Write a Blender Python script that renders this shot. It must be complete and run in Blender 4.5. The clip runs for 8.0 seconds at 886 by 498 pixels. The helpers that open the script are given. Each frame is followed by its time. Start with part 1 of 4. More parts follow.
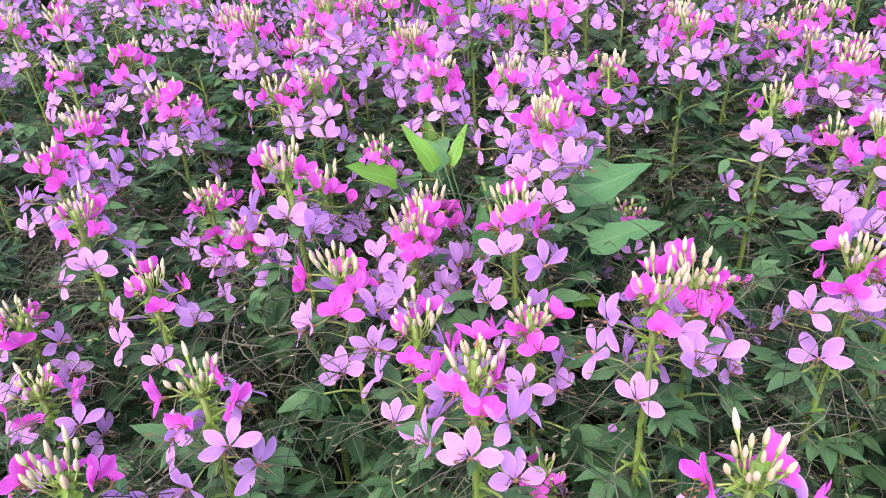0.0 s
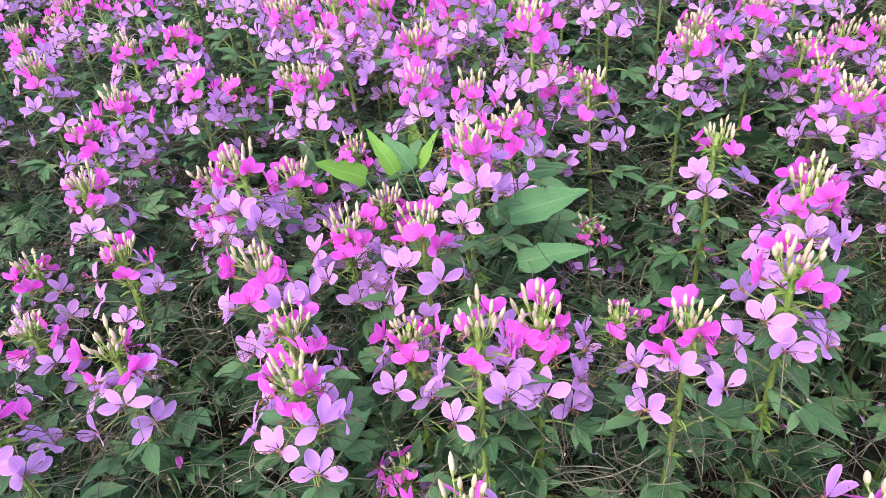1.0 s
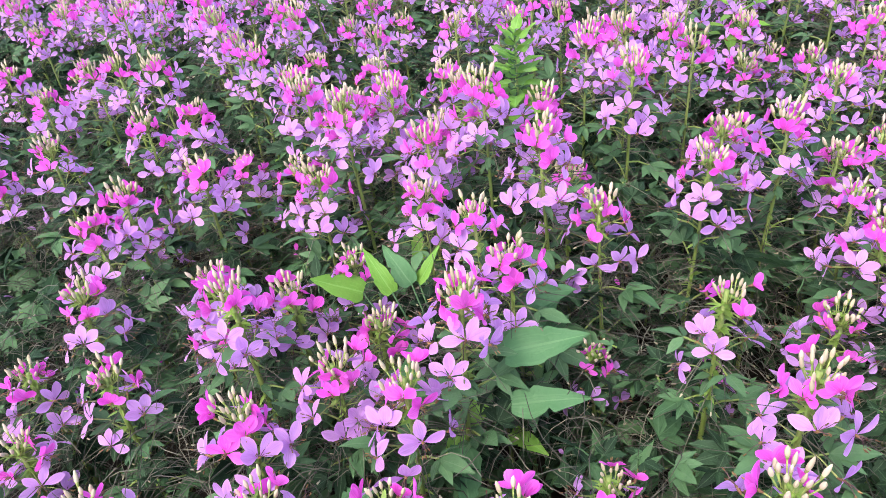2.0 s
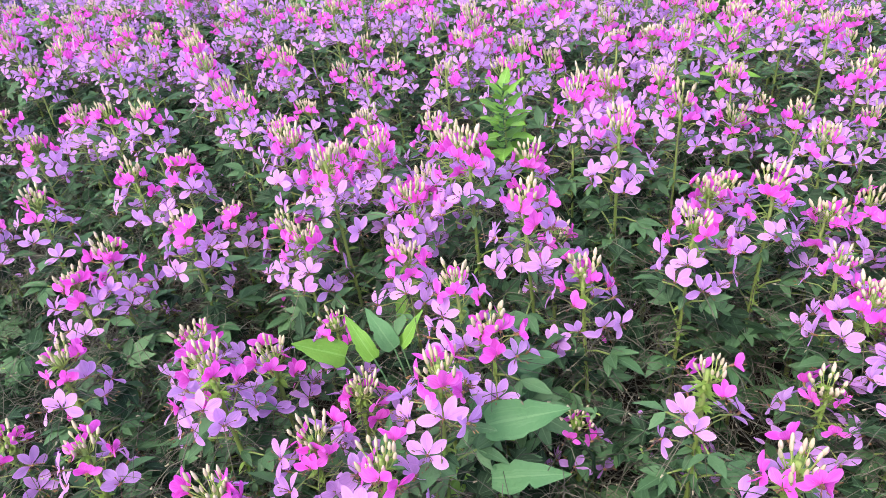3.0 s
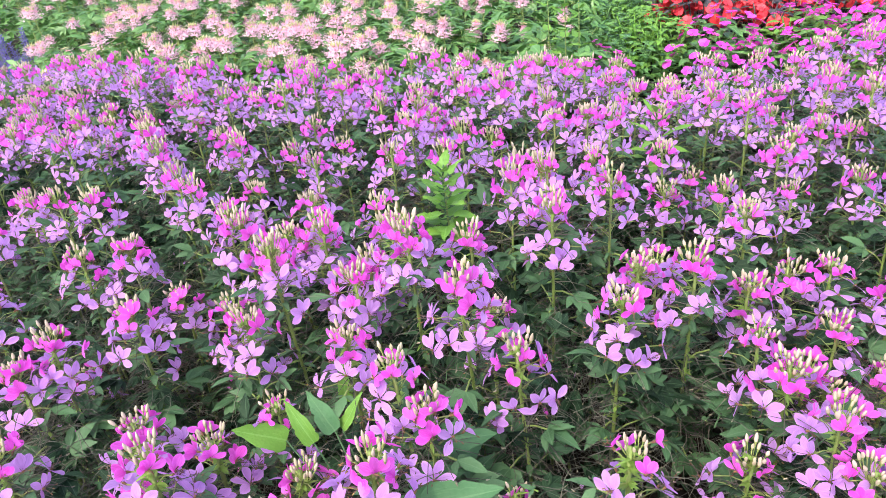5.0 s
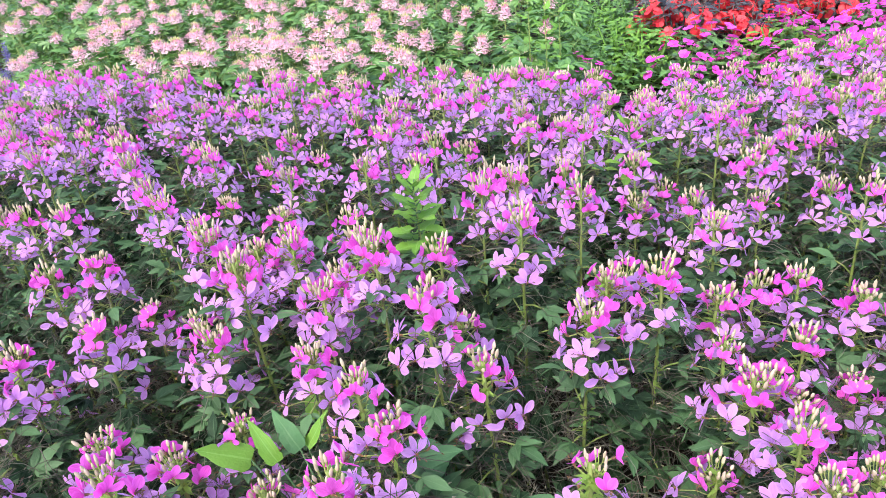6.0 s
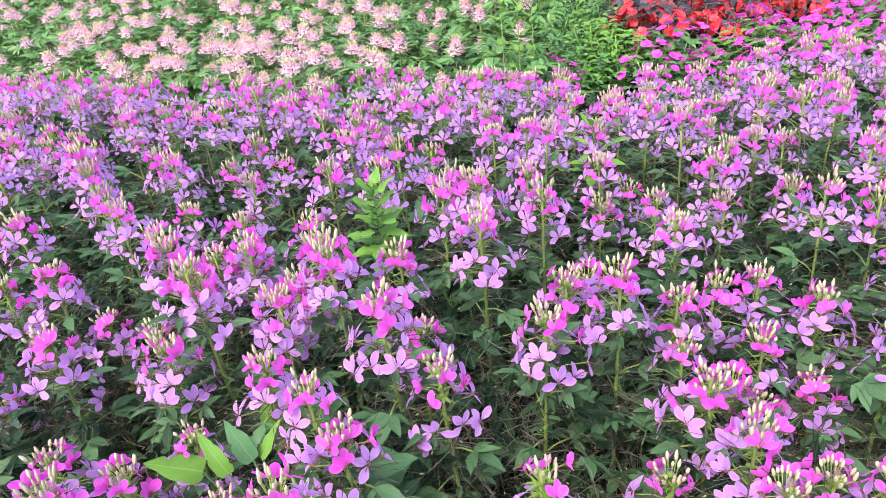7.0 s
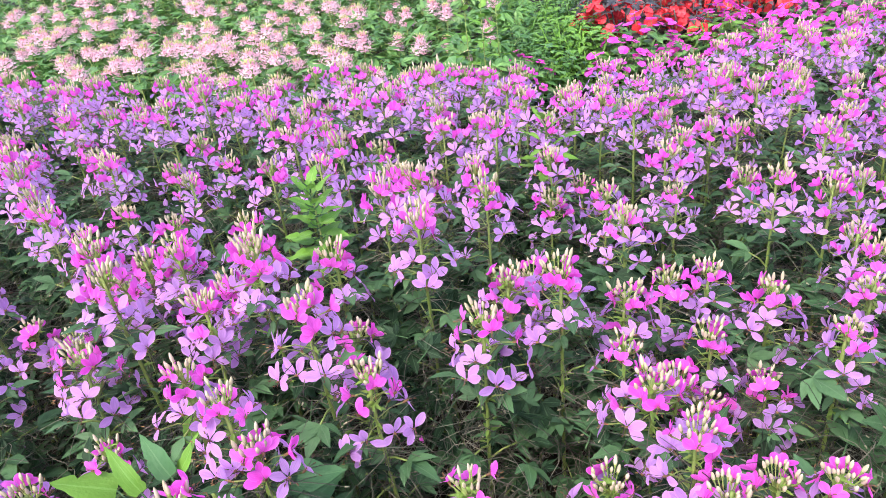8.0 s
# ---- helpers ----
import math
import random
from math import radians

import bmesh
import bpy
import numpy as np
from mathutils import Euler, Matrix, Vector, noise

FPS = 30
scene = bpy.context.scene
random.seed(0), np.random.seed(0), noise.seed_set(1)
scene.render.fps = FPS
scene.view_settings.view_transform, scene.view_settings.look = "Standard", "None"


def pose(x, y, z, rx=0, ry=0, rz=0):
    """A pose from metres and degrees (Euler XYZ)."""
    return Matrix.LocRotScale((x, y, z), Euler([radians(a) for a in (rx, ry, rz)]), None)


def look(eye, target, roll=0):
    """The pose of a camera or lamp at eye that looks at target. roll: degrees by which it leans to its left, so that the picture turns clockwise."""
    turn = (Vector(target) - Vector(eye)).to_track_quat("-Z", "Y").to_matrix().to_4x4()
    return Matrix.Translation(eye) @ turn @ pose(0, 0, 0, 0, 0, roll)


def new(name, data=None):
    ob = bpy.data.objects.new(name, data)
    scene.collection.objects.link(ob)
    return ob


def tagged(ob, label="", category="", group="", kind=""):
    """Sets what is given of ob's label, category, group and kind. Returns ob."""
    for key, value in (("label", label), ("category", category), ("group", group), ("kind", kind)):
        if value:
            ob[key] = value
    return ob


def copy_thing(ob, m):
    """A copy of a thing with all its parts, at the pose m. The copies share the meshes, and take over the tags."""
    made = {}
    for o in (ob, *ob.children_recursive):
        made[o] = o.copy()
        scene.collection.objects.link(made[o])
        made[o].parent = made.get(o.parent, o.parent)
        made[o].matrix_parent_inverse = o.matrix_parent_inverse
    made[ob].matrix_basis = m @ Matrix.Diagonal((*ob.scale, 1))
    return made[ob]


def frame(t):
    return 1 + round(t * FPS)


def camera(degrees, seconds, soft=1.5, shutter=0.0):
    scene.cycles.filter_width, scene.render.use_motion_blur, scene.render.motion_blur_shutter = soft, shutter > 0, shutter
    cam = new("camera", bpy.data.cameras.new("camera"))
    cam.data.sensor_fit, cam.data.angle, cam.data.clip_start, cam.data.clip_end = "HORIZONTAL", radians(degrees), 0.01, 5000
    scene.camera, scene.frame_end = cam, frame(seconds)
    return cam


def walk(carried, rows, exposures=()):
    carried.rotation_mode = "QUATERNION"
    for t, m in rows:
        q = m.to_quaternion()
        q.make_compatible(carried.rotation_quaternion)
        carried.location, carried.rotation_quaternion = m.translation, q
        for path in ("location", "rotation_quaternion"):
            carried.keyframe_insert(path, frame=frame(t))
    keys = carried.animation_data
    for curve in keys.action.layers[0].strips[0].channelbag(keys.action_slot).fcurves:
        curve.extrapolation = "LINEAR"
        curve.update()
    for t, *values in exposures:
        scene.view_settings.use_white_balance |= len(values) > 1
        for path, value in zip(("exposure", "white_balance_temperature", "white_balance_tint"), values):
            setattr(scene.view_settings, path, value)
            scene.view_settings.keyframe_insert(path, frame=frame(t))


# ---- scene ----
cam = camera(63.48, 8.0, 0.7)
PATH = [
    (0, (-0.0152, 0.0036, 0.8121), (-0.0710, 1.6866, -0.2670), -5.20),
    (0.5, (0.1208, 0.0208, 0.8299), (-0.1247, 1.6520, -0.3010), -5.67),
    (1, (0.1815, 0.0064, 0.8681), (-0.2575, 1.5753, -0.2919), -6.57),
    (1.5, (0.2140, 0.0704, 0.9134), (-0.3135, 1.6006, -0.2614), -7.24),
    (2, (0.2125, 0.1211, 0.9569), (-0.3451, 1.6449, -0.2123), -7.20),
    (2.2, (0.2182, 0.1316, 0.9678), (-0.3438, 1.6635, -0.1887), -6.91),
    (3.3, (0.2297, 0.1622, 1.0019), (-0.3329, 1.7236, -0.1141), -6.74),
    (3.5, (0.2373, 0.1636, 1.0088), (-0.3262, 1.7378, -0.0887), -6.87),
    (4, (0.2548, 0.1653, 1.0189), (-0.2810, 1.7796, -0.0333), -6.59),
    (4.5, (0.2612, 0.1614, 1.0198), (-0.2471, 1.8067, 0.0025), -6.29),
    (4.7, (0.2609, 0.1592, 1.0235), (-0.2378, 1.8113, 0.0127), -6.25),
    (6, (0.2908, 0.1704, 1.0267), (-0.1766, 1.8503, 0.0472), -6.33),
    (6.5, (0.3082, 0.1801, 1.0283), (-0.1394, 1.8666, 0.0509), -6.42),
    (7, (0.3212, 0.1879, 1.0211), (-0.1069, 1.8780, 0.0411), -6.44),
    (7.5, (0.3384, 0.1993, 1.0095), (-0.0778, 1.8924, 0.0295), -6.43),
    (8, (0.3691, 0.2291, 0.9918), (-0.0170, 1.9309, 0.0145), -6.82),
]
walk(cam, [(t, look(eye, target, roll)) for t, eye, target, roll in PATH])

# ---- world, sun and exposure ----
SUN_ELEVATION, SUN_TURN = 58.0, 205.0
world = bpy.data.worlds.new("overcast_sky")
scene.world = world
world.use_nodes = True
sky = world.node_tree.nodes.new("ShaderNodeTexSky")
sky.sky_type, sky.sun_disc = "NISHITA", False
sky.sun_elevation, sky.sun_rotation = radians(SUN_ELEVATION), radians(SUN_TURN)
sky.air_density, sky.dust_density, sky.ozone_density = 1.0, 4.0, 1.0
world.node_tree.links.new(sky.outputs[0], world.node_tree.nodes["Background"].inputs[0])
world.node_tree.nodes["Background"].inputs[1].default_value = 0.15
sun_data = bpy.data.lights.new("sun", "SUN")
sun_data.energy, sun_data.angle, sun_data.color = 0.5, radians(24), (1.0, 0.965, 0.91)
sun = new("sun", sun_data)
az = radians(SUN_TURN)
sun_way = Vector((math.sin(az) * math.cos(radians(SUN_ELEVATION)), math.cos(az) * math.cos(radians(SUN_ELEVATION)), math.sin(radians(SUN_ELEVATION))))
sun.matrix_world = look(sun_way * 20, (0, 0, 0))
scene.view_settings.exposure = 1.88


# ---- materials ----
def surface(name, low, high, rough=0.5, through_light=0.0, grain=60.0, bump=0.15, spec=0.5, island=0.6, tip=None, rib=None):
    """A plant or soil surface: two colours mixed by noise at two scales and by the piece's own chance, with fine relief."""
    m = bpy.data.materials.new(name)
    m.use_nodes = True
    nt = m.node_tree
    n, link = nt.nodes, nt.links.new
    bsdf, out = n["Principled BSDF"], n["Material Output"]
    geo, info, co = n.new("ShaderNodeNewGeometry"), n.new("ShaderNodeObjectInfo"), n.new("ShaderNodeTexCoord")
    fine, broad = n.new("ShaderNodeTexNoise"), n.new("ShaderNodeTexNoise")
    fine.inputs["Scale"].default_value, fine.inputs["Detail"].default_value = grain * 8, 3.0
    broad.inputs["Scale"].default_value, broad.inputs["Detail"].default_value = grain, 2.0
    link(co.outputs["Object"], fine.inputs["Vector"])
    link(co.outputs["Object"], broad.inputs["Vector"])

    def maths(op, a, b):
        q = n.new("ShaderNodeMath")
        q.operation = op
        for k, v in enumerate((a, b)):
            if isinstance(v, (int, float)):
                q.inputs[k].default_value = v
            else:
                link(v, q.inputs[k])
        return q.outputs[0]

    chance = maths("FRACT", maths("ADD", geo.outputs["Random Per Island"], info.outputs["Random"]), 0.0)
    grainy = maths("ADD", maths("MULTIPLY", broad.outputs["Fac"], 0.6), maths("MULTIPLY", fine.outputs["Fac"], 0.4))
    mix = maths("ADD", maths("MULTIPLY", chance, island), maths("MULTIPLY", maths("SUBTRACT", grainy, 0.3), 2.2 * (1 - island)))
    ramp = n.new("ShaderNodeValToRGB")
    ramp.color_ramp.elements[0].color, ramp.color_ramp.elements[1].color = (*low, 1), (*high, 1)
    link(mix, ramp.inputs[0])
    colour = ramp.outputs[0]
    if tip or rib:
        uv, sep = n.new("ShaderNodeUVMap"), n.new("ShaderNodeSeparateXYZ")
        link(uv.outputs[0], sep.inputs[0])
        across = maths("ABSOLUTE", maths("SUBTRACT", sep.outputs[0], 0.5), 0.0)

        def blend(share, other, base):
            q = n.new("ShaderNodeMixRGB")
            link(share, q.inputs[0])
            link(base, q.inputs[1])
            q.inputs[2].default_value = (*other, 1)
            return q.outputs[0]

        spread, streak = n.new("ShaderNodeCombineXYZ"), n.new("ShaderNodeTexNoise")
        link(maths("MULTIPLY", sep.outputs[0], 11.0), spread.inputs[0])
        link(maths("MULTIPLY", sep.outputs[1], 1.6), spread.inputs[1])
        link(maths("MULTIPLY", chance, 40.0), spread.inputs[2])
        streak.inputs["Scale"].default_value, streak.inputs["Detail"].default_value = 1.0, 2.0
        link(spread.outputs[0], streak.inputs["Vector"])
    if tip:
        # fine veins, a paler rim and a deeper throat
        pale = [min(1.0, 1.12 * c + 0.03) for c in high]
        veins = maths("MULTIPLY", maths("SUBTRACT", streak.outputs["Fac"], 0.42), 2.0)
        veins.node.use_clamp = True
        colour = blend(veins, [0.78 * c for c in low], colour)
        rim = maths("MULTIPLY", maths("POWER", maths("MULTIPLY", across, 2.0), 4.0), 0.55)
        colour = blend(rim, pale, colour)
        throat = maths("SUBTRACT", 1.0, maths("MULTIPLY", sep.outputs[1], 2.6))
        throat.node.use_clamp = True
        colour = blend(throat, tip, colour)
    if rib:
        line = maths("LESS_THAN", across, 0.035)
        colour = blend(maths("MULTIPLY", line, 0.6), rib, colour)
        side = maths("MULTIPLY", maths("GREATER_THAN", streak.outputs["Fac"], 0.60), 0.25)
        colour = blend(side, rib, colour)
    link(colour, bsdf.inputs["Base Color"])
    bsdf.inputs["Roughness"].default_value = rough
    bsdf.inputs["Specular IOR Level"].default_value = spec
    if bump:
        b = n.new("ShaderNodeBump")
        b.inputs["Strength"].default_value, b.inputs["Distance"].default_value = bump, 0.002
        link(fine.outputs["Fac"], b.inputs["Height"])
        link(b.outputs[0], bsdf.inputs["Normal"])
    if through_light:
        leafy, both = n.new("ShaderNodeBsdfTranslucent"), n.new("ShaderNodeMixShader")
        link(colour, leafy.inputs["Color"])
        both.inputs[0].default_value = through_light
        link(bsdf.outputs[0], both.inputs[1])
        link(leafy.outputs[0], both.inputs[2])
        link(both.outputs[0], out.inputs["Surface"])
    return m


LILAC = surface("petal_lilac", (0.590, 0.280, 0.74), (0.715, 0.400, 0.82), 0.65, 0.52, 90, 0.2, 0.15, 0.7, (0.50, 0.20, 0.62))
PINK = surface("petal_hot_pink", (0.88, 0.08, 0.68), (0.92, 0.22, 0.80), 0.65, 0.48, 90, 0.2, 0.15, 0.7, (0.62, 0.05, 0.42))
BUD = surface("bud_cream", (0.46, 0.42, 0.26), (0.62, 0.47, 0.41), 0.6, 0.15, 120, 0.2, 0.2, 0.75, (0.36, 0.42, 0.17))
CALYX = surface("calyx_green", (0.17, 0.24, 0.05), (0.30, 0.36, 0.10), 0.5, 0.1, 120, 0.1)
STEM = surface("stem_yellow_green", (0.12, 0.18, 0.040), (0.22, 0.29, 0.07), 0.5, 0.0, 40, 0.3, 0.4, 0.4)
BRACT = surface("bract_green", (0.12, 0.22, 0.035), (0.24, 0.36, 0.07), 0.45, 0.25, 60, 0.2)
LEAF = surface("leaf_dark_green", (0.024, 0.066, 0.027), (0.095, 0.190, 0.080), 0.52, 0.14, 45, 0.35, 0.22, 0.65, rib=(0.09, 0.16, 0.08))
# LEAF in a much darker green: the shade under the flowers, put into the colour
SHADE_LEAF = surface("leaf_shaded_green", (0.006, 0.017, 0.008), (0.025, 0.056, 0.026), 0.56, 0.06, 45, 0.35, 0.12, 0.65, rib=(0.07, 0.12, 0.065))
STALK = surface("seed_stalk_olive", (0.016, 0.016, 0.012), (0.160, 0.152, 0.112), 0.6, 0.0, 60, 0.1, 0.3, 0.85)
HUSK = surface("seed_husk_pale", (0.08, 0.07, 0.045), (0.34, 0.31, 0.21), 0.7, 0.0, 120, 0.1, 0.3, 0.85)
FILAMENT = surface("stamen_purple", (0.07, 0.025, 0.06), (0.16, 0.09, 0.09), 0.5, 0.0, 60, 0.0, 0.3, 0.8)
ANTHER = surface("flower_heart_tan", (0.10, 0.045, 0.03), (0.26, 0.15, 0.06), 0.7, 0.0, 120, 0.0, 0.3, 0.8)
BROAD = surface("broad_leaf_green", (0.046, 0.135, 0.055), (0.085, 0.200, 0.080), 0.60, 0.25, 30, 0.5, 0.25, 0.5, rib=(0.11, 0.23, 0.10))
BRIGHT = surface("young_leaf_green", (0.10, 0.24, 0.030), (0.19, 0.37, 0.060), 0.45, 0.3, 40, 0.4, 0.3, 0.6, rib=(0.19, 0.38, 0.09))
PALE = surface("petal_pale_pink", (0.80, 0.38, 0.52), (0.87, 0.64, 0.74), 0.5, 0.3, 60, 0.1, 0.3, 0.8)
SALMON = surface("petal_salmon", (0.82, 0.26, 0.40), (0.86, 0.44, 0.54), 0.5, 0.3, 60, 0.1, 0.3, 0.8)
LIME = surface("bud_lime", (0.42, 0.48, 0.13), (0.68, 0.66, 0.38), 0.5, 0.2, 60, 0.1, 0.3, 0.8)
MID_LEAF = surface("leaf_mid_green", (0.040, 0.125, 0.026), (0.14, 0.29, 0.065), 0.42, 0.2, 40, 0.35, 0.5, 0.7, rib=(0.18, 0.34, 0.12))
RED = surface("petal_scarlet", (0.68, 0.018, 0.036), (0.84, 0.09, 0.11), 0.5, 0.25, 60, 0.12, 0.3, 0.8)
BRONZE = surface("leaf_bronze", (0.020, 0.017, 0.018), (0.075, 0.062, 0.056), 0.4, 0.05, 40, 0.35, 0.5, 0.7, rib=(0.12, 0.08, 0.07))
MAGENTA = surface("petal_magenta", (0.78, 0.03, 0.52), (0.90, 0.14, 0.68), 0.5, 0.40, 60, 0.12, 0.3, 0.8)
BLUE = surface("petal_blue_violet", (0.10, 0.08, 0.32), (0.20, 0.15, 0.48), 0.5, 0.2, 60, 0.1, 0.3, 0.8)
SOIL = surface("soil_dark", (0.012, 0.009, 0.007), (0.045, 0.034, 0.025), 0.95, 0.0, 14, 1.0, 0.2, 0.0)


# ---- small shapes ----
class Shape:
    """Points, faces and the slot of each face, gathered for one mesh."""

    def __init__(self):
        self.v, self.f, self.s, self.uv = [], [], [], []

    def add(self, points, faces, slot=0, m=None, heights=None):
        k = len(self.v)
        self.v += [m @ p if m else p for p in points]
        self.uv += heights or [(0.5, 0.5)] * len(points)
        self.f += [tuple(k + i for i in f) for f in faces]
        self.s += [slot] * len(faces)

    def mesh(self, name, materials):
        me = bpy.data.meshes.new(name)
        me.from_pydata([tuple(p) for p in self.v], [], self.f)
        for m in materials:
            me.materials.append(m)
        me.polygons.foreach_set("material_index", self.s)
        me.polygons.foreach_set("use_smooth", [True] * len(self.f))
        loops = np.empty(len(me.loops), int)
        me.loops.foreach_get("vertex_index", loops)
        me.uv_layers.new(name="along").data.foreach_set("uv", np.array(self.uv, float)[loops].ravel())
        return me


def tube(shape, points, radii, sides=5, slot=0):
    """A round stalk along points."""
    pts = [Vector(p) for p in points]
    vs, fs, hs = [], [], []
    for i, p in enumerate(pts):
        way = (pts[min(i + 1, len(pts) - 1)] - pts[max(i - 1, 0)]).normalized()
        a = way.orthogonal().normalized()
        b = way.cross(a)
        for k in range(sides):
            w = math.tau * k / sides
            vs.append(p + (a * math.cos(w) + b * math.sin(w)) * radii[i])
            hs.append((0.2, i / max(1, len(pts) - 1)))
    for i in range(len(pts) - 1):
        for k in range(sides):
            q = (k + 1) % sides
            fs.append((i * sides + k, i * sides + q, (i + 1) * sides + q, (i + 1) * sides + k))
    fs.append(tuple(range((len(pts) - 1) * sides, len(pts) * sides)))
    shape.add(vs, fs, slot, None, hs)


def blade(length, width, outline, fold=0.1, droop=0.2, wave=0.0, rng=random):
    """A petal or leaf along +y that faces +z; outline: rows of (how far along, half width)."""
    vs, fs, hs, rows = [], [], [], []
    ph = rng.uniform(0, 6.28)
    for t, w in outline:
        z = -droop * length * t * t
        y = length * t * (1 - 0.25 * abs(droop) * t)
        half = w * width / 2
        k = len(vs)
        if w < 0.02:
            vs.append(Vector((0, y, z)))
            rows.append((k,))
            hs.append((0.5, t))
        else:
            up = fold * half
            ripple = wave * width * math.sin(9 * t + ph)
            vs += [Vector((-half, y, z + up + ripple)), Vector((0, y, z)), Vector((half, y, z + up - ripple))]
            rows.append((k, k + 1, k + 2))
            hs += [(0.0, t), (0.5, t), (1.0, t)]
    for a, b in zip(rows, rows[1:]):
        if len(a) == 1 and len(b) == 3:
            fs += [(a[0], b[1], b[0]), (a[0], b[2], b[1])]
        elif len(a) == 3 and len(b) == 1:
            fs += [(a[0], a[1], b[0]), (a[1], a[2], b[0])]
        else:
            fs += [(a[0], a[1], b[1], b[0]), (a[1], a[2], b[2], b[1])]
    return vs, fs, hs


PETAL_LINE = ((0.0, 0.07), (0.13, 0.11), (0.26, 0.46), (0.44, 0.88), (0.62, 1.0), (0.80, 0.82), (0.93, 0.46), (1.0, 0.0))
PETAL_FAR = ((0.0, 0.0), (0.30, 0.45), (0.65, 1.0), (0.90, 0.72), (1.0, 0.0))
LEAF_LINE = ((0.0, 0.0), (0.16, 0.55), (0.38, 1.0), (0.68, 0.70), (1.0, 0.0))
BROAD_LINE = ((-0.06, 0.0), (0.0, 0.60), (0.10, 0.90), (0.28, 1.0), (0.5, 0.84), (0.75, 0.5), (0.92, 0.2), (1.0, 0.0))
BUD_LINE = ((0.0, 0.40), (0.16, 0.66), (0.36, 0.95), (0.55, 1.0), (0.76, 0.78), (0.92, 0.42), (1.0, 0.10))


def frame_of(place, up, face):
    """Axes at place: y along up, z along face."""
    y = Vector(up).normalized()
    x = y.cross(Vector(face)).normalized()
    z = x.cross(y)
    return Matrix.Translation(place) @ Matrix((x, y, z)).transposed().to_4x4()


def bud(shape, place, way, length, radius, slot, green, sides=6):
    way = Vector(way).normalized()
    line = BUD_LINE if sides > 4 else BUD_LINE[::3]
    tube(shape, [Vector(place) + way * length * t for t, _ in line], [radius * w for _, w in line], sides, slot)
    if sides < 4:
        return
    tube(shape, [Vector(place) + way * length * t for t in (-0.08, 0.1, 0.24)], [radius * w for w in (0.35, 0.62, 0.8)], sides, green)


def part(name, data, parent, label="", m=None, kind=""):
    """One mesh object under a thing or a part."""
    ob = new(name, data)
    ob.parent = parent
    if m:
        ob.matrix_basis = m
    return tagged(ob, label, kind=kind)


def repeat(ob, m):
    """A copy of a thing at just the pose m, whatever scale the first one has."""
    return copy_thing(ob, m @ Matrix.Diagonal((*(1 / k for k in ob.scale), 1)))


def palmate(rng, size, leaflets=5, line=LEAF_LINE, petiole=0.9, slot=0, stalk=1, width=0.42):
    """A hand-shaped leaf: its stalk runs from the origin along +y, leaflets spread from the stalk's end."""
    s = Shape()
    reach = size * petiole
    tube(s, [(0, 0, 0), (0, reach * 0.5, reach * 0.12), (0, reach, reach * 0.08)], [0.0013, 0.0011, 0.0010], 4, stalk)
    for k in range(leaflets):
        spread = (k - (leaflets - 1) / 2) / max(1, (leaflets - 1) / 2)
        long = size * (1 - 0.38 * abs(spread)) * rng.uniform(0.9, 1.1)
        vs, fs, hs = blade(long, long * width * rng.uniform(0.9, 1.12), line, rng.uniform(0.15, 0.4), rng.uniform(0.05, 0.35), 0.02, rng)
        turn = Matrix.Translation((0, reach, reach * 0.08)) @ Matrix.Rotation(radians(-72 * spread + rng.uniform(-8, 8)), 4, "Z") @ Matrix.Rotation(radians(rng.uniform(-16, 10)), 4, "X") @ Matrix.Rotation(radians(rng.uniform(-18, 18)), 4, "Y")
        s.add(vs, fs, slot, turn, hs)
    return s


shape_rng = random.Random(11)


def petal_mesh(name, material, length, width, cup, line=PETAL_LINE):
    s = Shape()
    vs, fs, hs = blade(length, width, line, 0.22, cup, 0.025, shape_rng)
    s.add(vs, fs, 0, None, hs)
    return s.mesh(name, [material])


LILAC_PETALS = [petal_mesh("petal", LILAC, 0.0204 * a, 0.0106 * b, c) for a, b, c in ((1, 1, 0.12), (1.06, 0.92, 0.2), (0.94, 1.05, -0.06), (1.0, 0.85, 0.28))]
PINK_PETALS = [petal_mesh("petal", PINK, 0.0190 * a, 0.0108 * b, c) for a, b, c in ((1, 1, -0.12), (1.06, 0.95, 0.05), (0.94, 1.1, -0.2), (1.0, 1.0, 0.15))]
PETAL_FAN = {"lilac": (-84, -28, 28, 84), "pink": (-62, -20, 20, 62)}


def flower_heart(rng, root, place, facing, lod, young):
    """Stalk, heart and the long thin stamens of one flower; root is where the stalk leaves the stem."""
    s = Shape()
    root, place, facing = Vector(root), Vector(place), Vector(facing).normalized()
    mid = (root + place) / 2 + Vector((0, 0, 0.004))
    tube(s, [root, mid, place - facing * 0.003], [0.0006, 0.0005, 0.0008], 4, 0)
    tube(s, [place - facing * 0.004, place, place + facing * 0.003], [0.0008, 0.0016, 0.0010], 5, 1)
    count = (5, 3, 1)[lod]
    for k in range(count):
        side = Vector((rng.uniform(-1, 1), rng.uniform(-1, 1), rng.uniform(-0.9, 0.4)))
        way = (facing + side * 0.75 + Vector((0, 0, -0.25))).normalized()
        long = rng.uniform(0.005, 0.015) * (0.7 if young else 1)
        end = place + way * long + Vector((0, 0, rng.uniform(-0.004, 0.006)))
        tube(s, [place, place + way * long * 0.55 + Vector((0, 0, 0.002)), end], [0.0004, 0.00032, 0.00025], 3, 2)
        if lod < 2:
            tube(s, [end - way * 0.001, end + way * 0.002], [0.0007, 0.0005], 3, 1)
    return s


HEART_MATERIALS = [CALYX, ANTHER, FILAMENT, LILAC, PINK]


